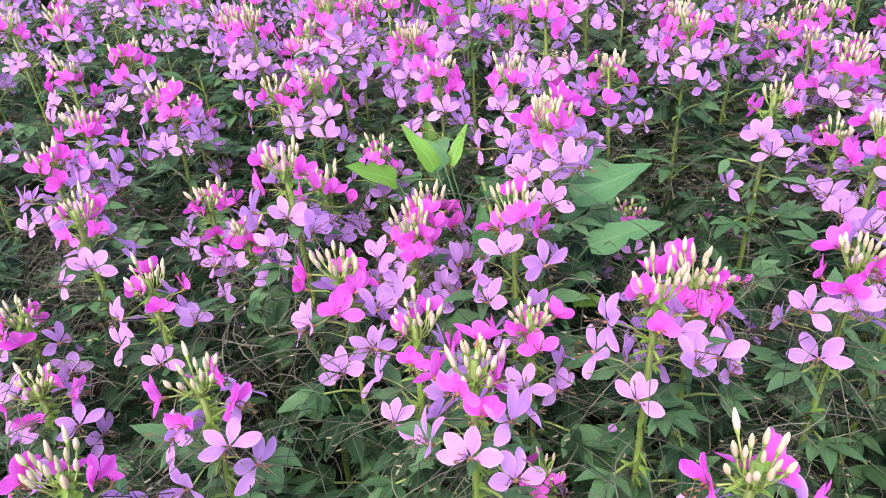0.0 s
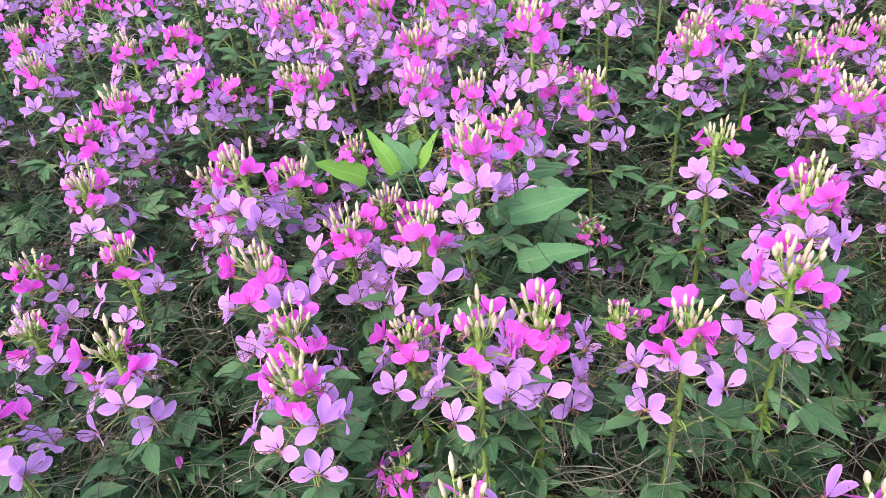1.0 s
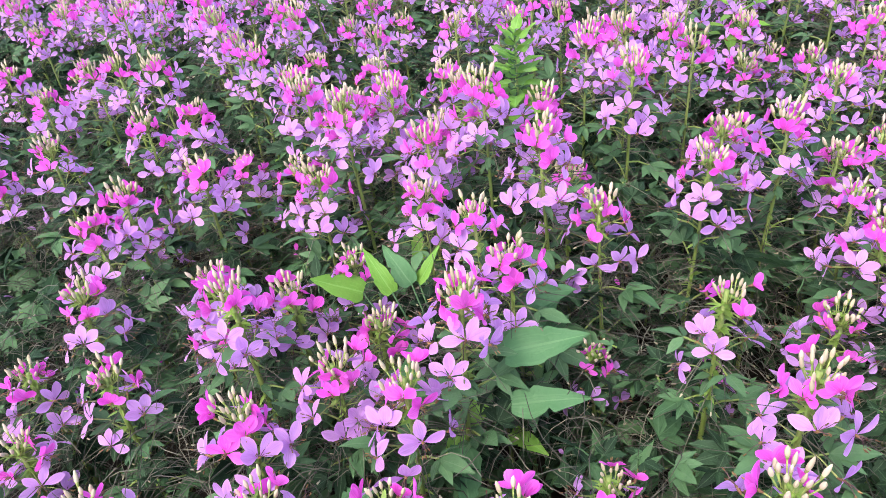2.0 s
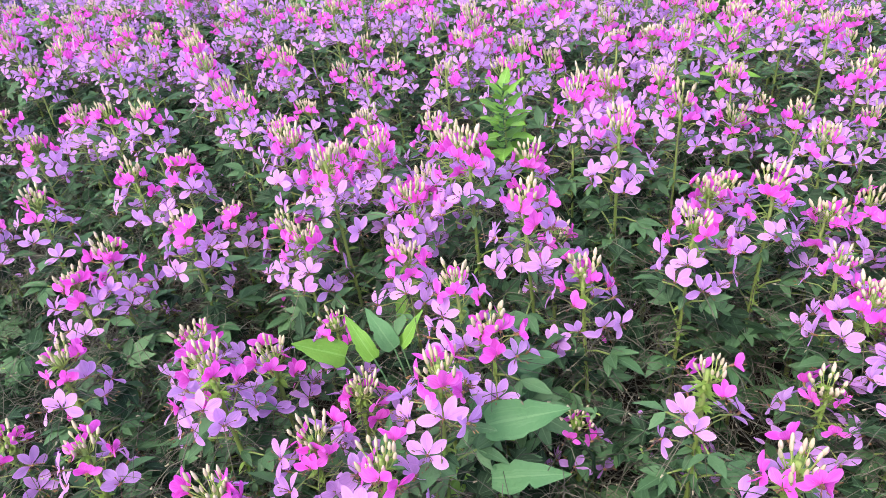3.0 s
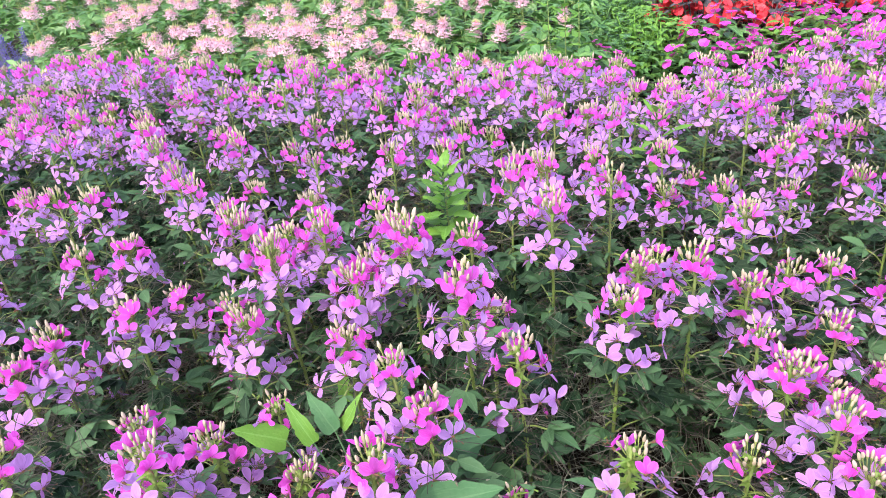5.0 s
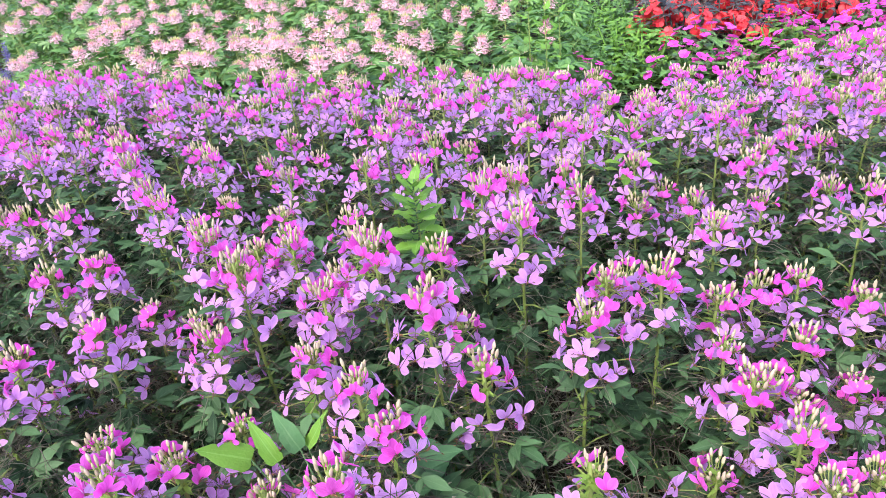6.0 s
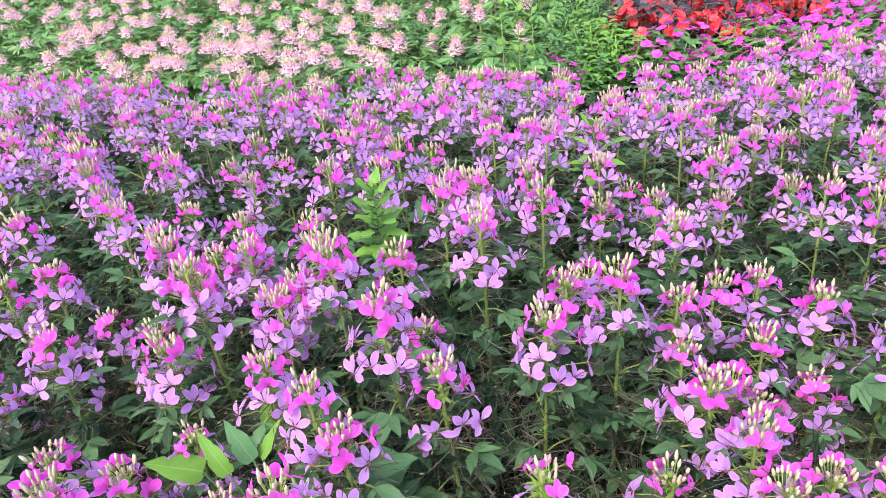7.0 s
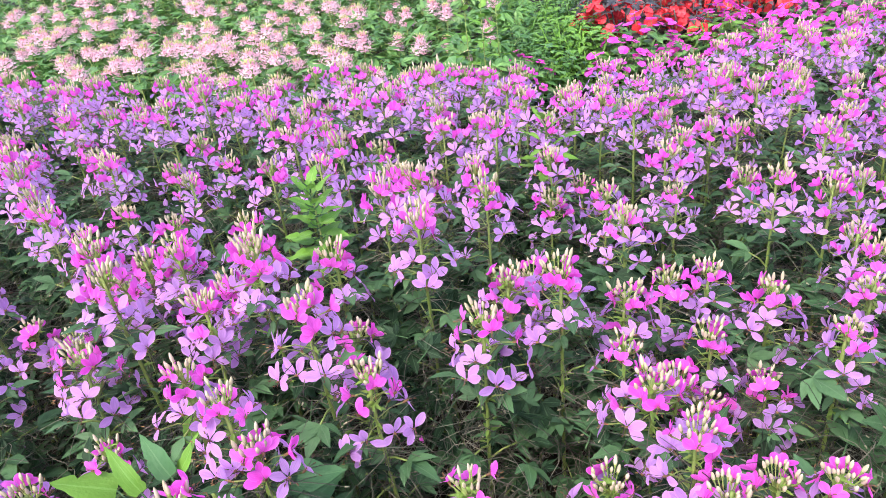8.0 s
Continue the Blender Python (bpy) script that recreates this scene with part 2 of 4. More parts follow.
def add_flower(rng, plant, root, place, facing, upward, kind, lod, scale, blossom):
    """One four-petalled flower; near ones carry each petal as its own piece."""
    facing, upward = Vector(facing).normalized(), Vector(upward).normalized()
    s = flower_heart(rng, root, place, facing, lod, kind == "pink")
    base = frame_of(place, upward, facing)
    fan = [a + rng.uniform(-13, 13) for a in PETAL_FAN[kind]]
    lift = (rng.uniform(8, 26) if kind == "lilac" else rng.uniform(8, 34))
    pool = LILAC_PETALS if kind == "lilac" else PINK_PETALS
    poses = [base @ Matrix.Rotation(radians(a), 4, "Z") @ Matrix.Rotation(radians(lift + rng.uniform(-10, 10)), 4, "X") @ Matrix.Rotation(radians(rng.uniform(-14, 14)), 4, "Y") @ Matrix.Diagonal((scale, scale, scale, 1)) for a in fan]
    if rng.random() < 0.12:
        poses.pop(rng.randrange(len(poses)))
    if lod > 0:
        line = PETAL_LINE if lod == 1 else PETAL_FAR
        for m in poses:
            long, wide = (0.0202, 0.0096) if kind == "lilac" else (0.0188, 0.0100)
            vs, fs, hs = blade(long * rng.uniform(0.94, 1.06), wide * rng.uniform(0.85, 1.08) * (1.0 if lod == 1 else 0.92), line, 0.22, rng.uniform(0.0, 0.25) if kind == "lilac" else rng.uniform(-0.2, 0.12), 0.03, rng)
            s.add(vs, fs, 3 if kind == "lilac" else 4, m, hs)
    if lod == 2:
        gather(blossom, s)
        return None
    ob = part("flower", s.mesh("flower", HEART_MATERIALS), plant, "lilac four-petalled flower" if kind == "lilac" else "newly opened hot pink flower")
    if lod == 0:
        for m in poses:
            part("petal", rng.choice(pool), ob, "", m)
    return ob


HEAD = 0.54


def gather(into, shape, m=None, slots=None):
    """Adds one shape's points and faces to another's."""
    k = len(into.v)
    into.v += [m @ p for p in shape.v] if m else shape.v
    into.uv += shape.uv
    into.f += [tuple(k + i for i in f) for f in shape.f]
    into.s += [slots[q] for q in shape.s] if slots else shape.s


def cleome(seed, lod, head=1.0, pinks=4, lilacs=8, buds=13, leaves=8, whole=None):
    """A cleome on a single stem with a flower head at 0.54 m; lod 0 near, 1 middle, 2 far. whole: a shape that takes all of it, in place of parts."""
    rng = random.Random(seed)
    plant = None if whole else new("cleome_plant")
    lean = Vector((rng.uniform(-0.03, 0.03), rng.uniform(-0.03, 0.03), 0))

    def on_stem(h):
        f = h / HEAD
        return lean * (1 - f) ** 1.3 + Vector((0.003 * math.sin(5 * f + seed), 0.003 * math.cos(4 * f + seed), h))

    s = Shape()
    steps = 9 if lod < 2 else 6
    hs = [HEAD * k / (steps - 1) for k in range(steps)]
    tube(s, [on_stem(h) for h in hs], [(0.0037, 0.0033, 0.0030)[lod] - 0.0013 * (h / HEAD) for h in hs], 7 if lod == 0 else 5, 0)
    # small bracts up the flowering stem
    for k in range((70, 44, 14)[lod]):
        h = HEAD - (rng.uniform(0.004, 0.05) if k % 2 else rng.uniform(0.0, 0.17))
        w = rng.uniform(0, math.tau)
        out = Vector((math.cos(w), math.sin(w), rng.uniform(-0.1, 0.7)))
        vs, fs, uv = blade(rng.uniform(0.007, 0.018), rng.uniform(0.0022, 0.0048), LEAF_LINE, 0.3, 0.2, 0, rng)
        s.add(vs, fs, 1, frame_of(on_stem(h), out, Vector((0, 0, 1)) + out * 0.1), uv)
    # and small plain leaves lower down
    for k in range((26, 20, 12)[lod]):
        f = rng.random()
        w = k * 2.399 + rng.uniform(-0.5, 0.5)
        out = Vector((math.cos(w), math.sin(w), rng.uniform(-0.5, 0.5)))
        long = 0.014 + 0.016 * f + rng.uniform(-0.003, 0.006)
        vs, fs, uv = blade(long, long * rng.uniform(0.36, 0.5), LEAF_LINE, 0.3, rng.uniform(0.1, 0.5), 0.02, rng)
        s.add(vs, fs, 2, frame_of(on_stem(HEAD - 0.045 - 0.24 * f), out, Vector((0, 0, 1)) + out * 0.1), uv)
    if whole:
        gather(whole, s, None, (0, 1, 9))
    else:
        part("stem", s.mesh("stem", [STEM, BRACT, LEAF]), plant, "thick yellow-green stem with small bracts")
    # flowers: hot pink above, lilac below, spiralling round the stem
    total = pinks + lilacs
    turn = rng.uniform(0, math.tau)
    blossom = Shape()
    for k in range(total):
        young = k < pinks
        f = k / max(1, total - 1)
        w = turn + k * 2.399 + rng.uniform(-0.35, 0.35)
        drop = (0.005 + (0.058, 0.062, 0.056)[lod] * f + rng.uniform(-0.007, 0.006)) * head
        reach = (0.014 + (0.018, 0.021, 0.020)[lod] * min(1, f * 1.4) + rng.uniform(-0.007, 0.009)) * head
        if not young and rng.random() < 0.25:
            drop += rng.uniform(0.01, 0.035)
        out = Vector((math.cos(w), math.sin(w), 0))
        root = on_stem(HEAD - drop - 0.012)
        place = Vector((0, 0, HEAD - drop)) + out * reach
        tip = radians(rng.uniform(12, 52))
        facing = out * math.cos(tip) + Vector((0, 0, math.sin(tip)))
        upward = Vector((0, 0, math.cos(tip))) - out * math.sin(tip)
        side = out.cross(Vector((0, 0, 1))) * rng.uniform(-0.4, 0.4)
        add_flower(rng, plant, root, place, facing + side, upward + side, "pink" if young else "lilac", lod, head * (rng.uniform(0.80, 1.0) if young else rng.uniform(0.92, 1.12)) * (1.04, 1.0, 0.86)[lod], blossom)
    if whole:
        gather(whole, blossom, None, (2, 3, 4, 5, 6))
    elif lod == 2:
        part("blossom", blossom.mesh("blossom", HEART_MATERIALS), plant, "ring of lilac flowers under hot pink ones")
    # upright cream buds
    crowd = Shape()
    for k in range(buds):
        f = math.sqrt((k + 0.5) / buds)
        w = k * 2.399 + turn
        out = Vector((math.cos(w), math.sin(w), 0))
        root = Vector((0, 0, HEAD - 0.016))
        place = Vector((0, 0, HEAD - 0.006 + 0.014 * rng.random())) + out * (0.002 + 0.014 * f * rng.uniform(0.7, 1.15)) * head
        way = Vector((rng.uniform(-0.12, 0.12), rng.uniform(-0.12, 0.12), 1)) + out * (0.05 + 0.34 * f * rng.uniform(0.4, 1.3))
        long = (0.0085 + 0.0085 * rng.random() * f) * head * (1.0, 0.86, 0.84)[lod]
        s = crowd if lod else Shape()
        tube(s, [root, (root + place) / 2 + out * 0.002, place], [0.0005, 0.0005, 0.0007], 3 if lod else 4, 1)
        bud(s, place, way, long, (0.0012 + 0.0006 * f) * head * (1.08, 1.22, 1.36)[lod], 0, 1, 6 if lod == 0 else 5 if lod == 1 else 3)
        if lod == 0:
            part("bud", s.mesh("bud", [BUD, CALYX]), plant)
    if whole:
        gather(whole, crowd, None, (7, 2))
    elif lod:
        part("bud_spike", crowd.mesh("bud_spike", [BUD, CALYX]), plant, "upright cream-coloured unopened buds")
    # spent flower stalks standing out from the stem like wires
    s = Shape()
    for k in range((50, 56, 44)[lod]):
        h = HEAD - 0.042 - rng.random() ** 1.3 * 0.20
        w = rng.uniform(0, math.tau)
        out = Vector((math.cos(w), math.sin(w), 0))
        long = rng.uniform(0.025, 0.075)
        root = on_stem(h)
        rise, sag = rng.uniform(-0.1, 0.55), rng.uniform(0.1, 0.7)
        pts = [root + out * long * t + Vector((0, 0, long * (rise * t - sag * t * t))) for t in (0, 0.4, 0.75, 1.0)]
        tube(s, pts, [0.00055, 0.00048, 0.00042, 0.0003], 3, 0)
        if rng.random() < 0.4:
            tube(s, [pts[-1] - out * 0.001, pts[-1] + out * 0.003], [0.0012, 0.0006], 3, 1)
    if whole:
        gather(whole, s, None, (8, 10))
    else:
        part("stalk_fringe", s.mesh("stalk_fringe", [STALK, HUSK]), plant, "thin wiry olive stalks left by spent flowers", kind="stuff")
    # hand-shaped leaves
    crowd = Shape()
    for k in range(leaves):
        f = (k + rng.random()) / leaves
        h = HEAD - 0.062 - 0.26 * f ** 1.15
        w = k * 2.399 + rng.uniform(-0.4, 0.4)
        out = Vector((math.cos(w), math.sin(w), rng.uniform(0.1, 0.7)))
        one = palmate(rng, 0.030 + 0.026 * f + rng.uniform(-0.004, 0.008), 5 if f > 0.2 else 3, LEAF_LINE, 0.8, 0, 1, 0.40)
        m = frame_of(on_stem(h), out, Vector((0, 0, 1)))
        if lod == 0:
            part("leaf", one.mesh("leaf", [LEAF, STEM]), plant, "", m)
        else:
            gather(crowd, one, m)
    if whole:
        gather(whole, crowd, None, (9, 0))
    elif lod:
        part("foliage", crowd.mesh("foliage", [LEAF, STEM]), plant, "dark green hand-shaped leaves")
    return plant


WHOLE_MATERIALS = [STEM, BRACT, CALYX, ANTHER, FILAMENT, LILAC, PINK, BUD, STALK, LEAF, HUSK]


# ---- ground ----
def sheet(name, x0, x1, y0, y1, z, nx, ny, rough, material):
    me = bpy.data.meshes.new(name)
    xs, ys = np.linspace(x0, x1, nx), np.linspace(y0, y1, ny)
    vs = [(x, y, z + rough * noise.fractal(Vector((x * 9, y * 9, 0)), 0.8, 2.0, 4)) for y in ys for x in xs]
    fs = [(j * nx + i, j * nx + i + 1, (j + 1) * nx + i + 1, (j + 1) * nx + i) for j in range(ny - 1) for i in range(nx - 1)]
    me.from_pydata(vs, [], fs)
    me.materials.append(material)
    me.polygons.foreach_set("use_smooth", [True] * len(fs))
    return new(name, me)


EARTH = surface("ground_earth", (0.035, 0.045, 0.022), (0.075, 0.085, 0.045), 0.95, 0.0, 3, 0.8, 0.2, 0.0)
tagged(sheet("ground", -400, 400, -400, 400, -0.03, 3, 3, 0.0, EARTH), "bare dark earth and grass round the flower beds", "ground", "", "structure")
tagged(sheet("bed_soil", -6.5, 4.5, -0.35, 7.5, 0.0, 90, 70, 0.012, SOIL), "dark crumbly garden soil under the flowers", "soil", "", "structure")


# ---- the lilac cleome bed ----
# where each flower head stands: x, y and height, from the front of the bed to the back
FRONT = [
    (0.112, 0.224, 0.550), (0.328, 0.250, 0.550), (-0.242, 0.265, 0.530), (-0.013, 0.304, 0.553),
    (-0.192, 0.346, 0.517), (0.103, 0.356, 0.560), (-0.049, 0.376, 0.528), (0.239, 0.385, 0.550),
    (0.030, 0.417, 0.490), (-0.356, 0.420, 0.455), (0.311, 0.440, 0.560), (0.198, 0.495, 0.458),
    (-0.109, 0.450, 0.527), (-0.270, 0.480, 0.509), (0.027, 0.493, 0.543), (-0.401, 0.494, 0.470),
    (-0.057, 0.532, 0.512), (0.338, 0.540, 0.560), (-0.162, 0.550, 0.568), (-0.350, 0.555, 0.537),
    (0.063, 0.555, 0.595), (-0.047, 0.618, 0.486), (0.278, 0.619, 0.569), (-0.147, 0.623, 0.513),
    (0.084, 0.655, 0.561), (-0.270, 0.657, 0.489), (0.164, 0.667, 0.430), (-0.431, 0.676, 0.537),
    (-0.095, 0.676, 0.520), (0.042, 0.683, 0.585), (0.391, 0.704, 0.482), (0.584, 0.707, 0.500),
    (0.463, 0.709, 0.548),
]
NEAR = [
    (0.534, 0.710, 0.494), (-0.404, 0.713, 0.560), (-0.026, 0.733, 0.575), (0.157, 0.760, 0.556),
    (-0.164, 0.764, 0.564), (-0.334, 0.775, 0.559), (-0.451, 0.779, 0.439), (-0.565, 0.782, 0.573),
    (0.093, 0.789, 0.621), (-0.146, 0.819, 0.633), (-0.225, 0.827, 0.536), (0.410, 0.829, 0.545),
    (0.266, 0.832, 0.574), (0.463, 0.840, 0.493), (-0.059, 0.848, 0.582), (0.111, 0.861, 0.530),
    (0.010, 0.864, 0.638), (0.564, 0.881, 0.460), (0.638, 0.883, 0.530), (-0.498, 0.891, 0.558),
    (0.341, 0.894, 0.594), (0.504, 0.903, 0.504), (-0.360, 0.905, 0.494), (-0.422, 0.906, 0.572),
    (-0.203, 0.914, 0.560), (-0.061, 0.917, 0.562), (0.281, 0.931, 0.560), (-0.027, 0.932, 0.612),
    (-0.131, 0.934, 0.602), (0.066, 0.950, 0.582), (-0.734, 0.957, 0.560), (0.579, 0.957, 0.530),
    (0.420, 0.962, 0.520),
]
MIDDLE = [
    (-0.274, 0.963, 0.586), (-0.158, 0.971, 0.560), (-0.207, 0.975, 0.560), (0.172, 0.975, 0.621),
    (0.466, 0.983, 0.531), (-0.539, 0.995, 0.603), (0.305, 0.996, 0.529), (-0.312, 0.999, 0.583),
    (-0.613, 1.000, 0.599), (0.516, 1.001, 0.530), (-0.375, 1.021, 0.613), (-0.186, 1.025, 0.591),
    (0.682, 1.027, 0.560), (-0.698, 1.031, 0.578), (-0.094, 1.053, 0.571), (0.154, 1.058, 0.640),
    (0.107, 1.059, 0.621), (0.420, 1.065, 0.570), (-0.433, 1.070, 0.613), (0.245, 1.071, 0.613),
    (0.612, 1.108, 0.601), (0.680, 1.117, 0.580), (0.109, 1.130, 0.615), (-0.682, 1.130, 0.638),
    (-0.507, 1.140, 0.626), (-0.009, 1.155, 0.615), (0.401, 1.158, 0.560), (-0.547, 1.177, 0.643),
    (0.214, 1.181, 0.595), (0.496, 1.181, 0.547), (0.323, 1.193, 0.533), (-0.255, 1.200, 0.574),
    (-0.395, 1.208, 0.608),
]
BEHIND = [
    (0.005, 1.214, 0.628), (-0.121, 1.217, 0.588), (-1.006, 1.255, 0.560), (-0.458, 1.263, 0.597),
    (-0.857, 1.269, 0.628), (0.708, 1.269, 0.600), (-0.620, 1.275, 0.628), (-0.765, 1.276, 0.630),
    (0.319, 1.277, 0.567), (0.494, 1.281, 0.566), (0.238, 1.292, 0.620), (-0.110, 1.294, 0.611),
    (0.365, 1.302, 0.507), (0.447, 1.328, 0.623), (-0.254, 1.336, 0.551), (0.522, 1.338, 0.566),
    (-0.102, 1.338, 0.628), (0.141, 1.348, 0.597), (0.566, 1.362, 0.573), (0.197, 1.363, 0.600),
    (0.313, 1.371, 0.591), (0.635, 1.386, 0.628), (0.275, 1.399, 0.627), (-0.603, 1.402, 0.628),
    (-0.340, 1.407, 0.563), (-0.393, 1.408, 0.633), (0.401, 1.425, 0.610), (0.585, 1.441, 0.628),
    (0.026, 1.443, 0.628), (0.112, 1.456, 0.595), (-0.215, 1.460, 0.588), (-0.495, 1.478, 0.593),
    (-0.308, 1.494, 0.609),
]
BACK = [
    (-0.048, 1.498, 0.600), (-0.973, 1.522, 0.589), (0.095, 1.538, 0.642), (-0.399, 1.567, 0.611),
    (0.221, 1.580, 0.586), (-0.714, 1.584, 0.628), (-0.862, 1.585, 0.600), (0.050, 1.595, 0.620),
    (-0.097, 1.611, 0.592), (-0.689, 1.623, 0.628), (-0.988, 1.637, 0.628), (0.175, 1.637, 0.600),
    (-0.074, 1.672, 0.612), (-1.091, 1.676, 0.628), (0.478, 1.683, 0.553), (-0.922, 1.699, 0.628),
    (-0.291, 1.719, 0.575), (0.866, 1.723, 0.600), (-0.527, 1.733, 0.585), (-0.167, 1.755, 0.596),
    (-0.617, 1.775, 0.580), (0.245, 1.781, 0.545), (-0.374, 1.788, 0.543), (-0.722, 1.790, 0.566),
    (-1.071, 1.812, 0.600), (0.346, 1.816, 0.505), (0.541, 1.842, 0.550), (-0.469, 1.855, 0.550),
    (-0.271, 1.878, 0.553),
]
AMONG = [
    (0.138, 0.394, 0.538), (0.486, 0.678, 0.509), (0.494, 0.854, 0.454), (-0.220, 0.585, 0.485),
    (0.278, 0.701, 0.400), (0.030, 0.347, 0.410), (0.719, 1.140, 0.580), (0.682, 0.964, 0.530),
    (0.702, 1.011, 0.550), (0.610, 1.356, 0.570), (0.434, 0.784, 0.535),
]

heads = AMONG + FRONT + NEAR + MIDDLE + BEHIND + BACK
fill_rng = random.Random(5)


def in_bed(x, y):
    return -0.27 - 0.60 * y < x < 0.36 + 0.36 * y and 0.12 < y < back_edge(x)


def back_edge(x):
    return 1.84 + 0.42 * min(0.6, max(0.0, x - 0.45)) + 0.22 * min(0.6, max(0.0, -0.7 - x))


fill = []
for tries in range(18000):
    y = 0.12 + 2.20 * fill_rng.random() ** 0.7
    x = fill_rng.uniform(-1.9, 1.45)
    if y > back_edge(x) or (y < 1.2 and in_bed(x, y) and fill_rng.random() < 0.94) or (0.45 < y < 0.60 and 0.12 < x < 0.25) or (0.90 < y < 1.10 and -0.06 < x < 0.09) or (not in_bed(x, y) and fill_rng.random() < 0.93):
        continue
    room = 0.0150 if y < 0.70 else 0.0100 if y < 1.2 else 0.0105 if x > 0.42 and y < 1.5 else 0.0080 if y < 1.42 else 0.0062
    if all((x - a) ** 2 + (y - b) ** 2 > room for a, b, _ in heads) and all((x - a) ** 2 + (y - b) ** 2 > (0.0064 if y < 1.3 else 0.0050) for a, b, _ in fill):
        level = 0.46 + 0.08 * min(1.0, y) + 0.02 * min(1.0, max(0.0, y - 1.1) / 0.3) + 0.008 * min(1.0, max(0.0, x - 0.4) / 0.3)
        fill.append((x, y, level + fill_rng.uniform(-0.035, 0.03)))
fill.sort(key=lambda p: (not in_bed(*p[:2]), p[1]))
beyond = fill[298 - len(heads):]
fill = fill[:298 - len(heads)]

SORTS = (
    [(11, 0, 1.0, 5, 8, 14, 11), (12, 0, 1.08, 7, 10, 16, 11), (13, 0, 0.96, 5, 7, 13, 11), (14, 0, 1.0, 6, 8, 14, 12), (15, 0, 0.88, 4, 6, 11, 11), (16, 0, 1.05, 5, 9, 15, 11), (17, 0, 0.80, 4, 5, 10, 11)],
    [(21, 1, 1.0, 6, 10, 16, 10), (22, 1, 1.05, 7, 11, 17, 10), (23, 1, 0.95, 5, 10, 15, 10), (24, 1, 1.0, 6, 10, 16, 10), (25, 1, 0.88, 5, 8, 13, 10), (26, 1, 1.02, 7, 11, 16, 10), (27, 1, 0.80, 5, 6, 10, 10)],
    [(31, 2, 1.05, 6, 11, 15, 12), (32, 2, 1.0, 5, 10, 14, 12), (33, 2, 1.08, 7, 11, 15, 12), (34, 2, 0.96, 5, 10, 13, 12), (35, 2, 1.0, 6, 10, 14, 12), (36, 2, 1.04, 5, 11, 15, 12)],
)
LABELS = (
    "leafy cleome with lilac and hot pink flower head and cream buds",
    "tall cleome crowded by its neighbours, lilac petals below pink ones",
    "cleome at the back of the bed with lilac and pink flowers",
)
made = {}
for k, (x, y, z) in enumerate(heads + fill):
    listed = k < len(heads)
    lod = 0 if y < 0.64 and listed else 1 if y < 0.98 else 2
    short = z < 0.42
    pool = SORTS[lod]
    sort = pool[(4, 6)[k % 2]] if short and lod < 2 else pool[fill_rng.randrange(len(pool) if lod == 2 else 6)]
    size = (z - 0.010) / HEAD
    wide = fill_rng.uniform(0.94, 1.05)
    m = pose(x, y, 0, 0, 0, fill_rng.uniform(0, 360)) @ Matrix.Diagonal((wide, wide, size, 1))
    if sort in made:
        plant = repeat(made[sort], m)
    else:
        plant = made[sort] = cleome(*sort)
        plant.matrix_basis = m
    label = "short cleome with a small lilac flower head" if short else LABELS[lod]
    tagged(plant, label, "cleome", "lilac cleomes in the bed")


# ---- undergrowth of the bed ----
def scatter(name, bases, count, place, rng, materials, label, category):
    """Many leaves as one mesh: each one a base shape, turned and set by place(rng) -> (position, turn)."""
    vs, fs, ss, k0 = [], [], [], 0
    arrays = [(np.array([tuple(p) for p in b.v]), b.f, b.s, np.array(b.uv, float)) for b in bases]
    us = []
    for _ in range(count):
        v, f, s, u = arrays[rng.randrange(len(arrays))]
        got = place(rng)
        if got is None:
            continue
        m = np.array(got)
        vs.append(v @ m[:3, :3].T + m[:3, 3])
        fs += [tuple(k0 + i for i in face) for face in f]
        ss += s
        us.append(u)
        k0 += len(v)
    me = bpy.data.meshes.new(name)
    me.from_pydata(np.concatenate(vs), [], fs)
    for m in materials:
        me.materials.append(m)
    me.polygons.foreach_set("material_index", ss)
    me.polygons.foreach_set("use_smooth", [True] * len(fs))
    loops = np.empty(len(me.loops), int)
    me.loops.foreach_get("vertex_index", loops)
    me.uv_layers.new(name="along").data.foreach_set("uv", np.concatenate(us)[loops].ravel())
    return tagged(new(name, me), label, category, "", "stuff")


bases = []
for sort in SORTS[2]:
    both = Shape()
    cleome(*sort, whole=both)
    bases.append(both)
queue = list(beyond)


def next_plant(rng):
    x, y, z = queue.pop()
    return pose(x, y, 0, 0, 0, rng.uniform(0, 360)) @ Matrix.Scale((z - 0.010) / HEAD, 4)


scatter("cleome_mass", bases, len(beyond), next_plant, random.Random(3), WHOLE_MATERIALS, "crowd of lilac and pink cleomes filling the rest of the bed", "cleomes")

under_rng = random.Random(9)
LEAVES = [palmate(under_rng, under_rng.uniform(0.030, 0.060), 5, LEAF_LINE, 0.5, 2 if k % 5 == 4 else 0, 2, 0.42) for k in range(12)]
for k in range(2):
    # loose small leaflets
    LEAVES.append(palmate(under_rng, 0.020, 3, LEAF_LINE, 0.3, 2, 1, 0.45))


def under(rng):
    y = 0.02 + 1.90 * rng.random() ** 0.9
    x = rng.uniform(-0.62 - 0.62 * y, 0.52 + 0.36 * y)
    deep = rng.random() < 0.2
    if not deep and noise.noise(Vector((x * 13, y * 13, 2.0))) < -0.04:
        return None
    z = rng.uniform(0.05, 0.2) if deep else 0.20 + (0.17 + 0.11 * min(1.1, y)) * rng.random() ** 0.6
    return pose(x, y, z, rng.uniform(-60, 45), rng.uniform(-45, 45), rng.uniform(0, 360)) @ Matrix.Scale(rng.uniform(0.45, 0.92), 4)


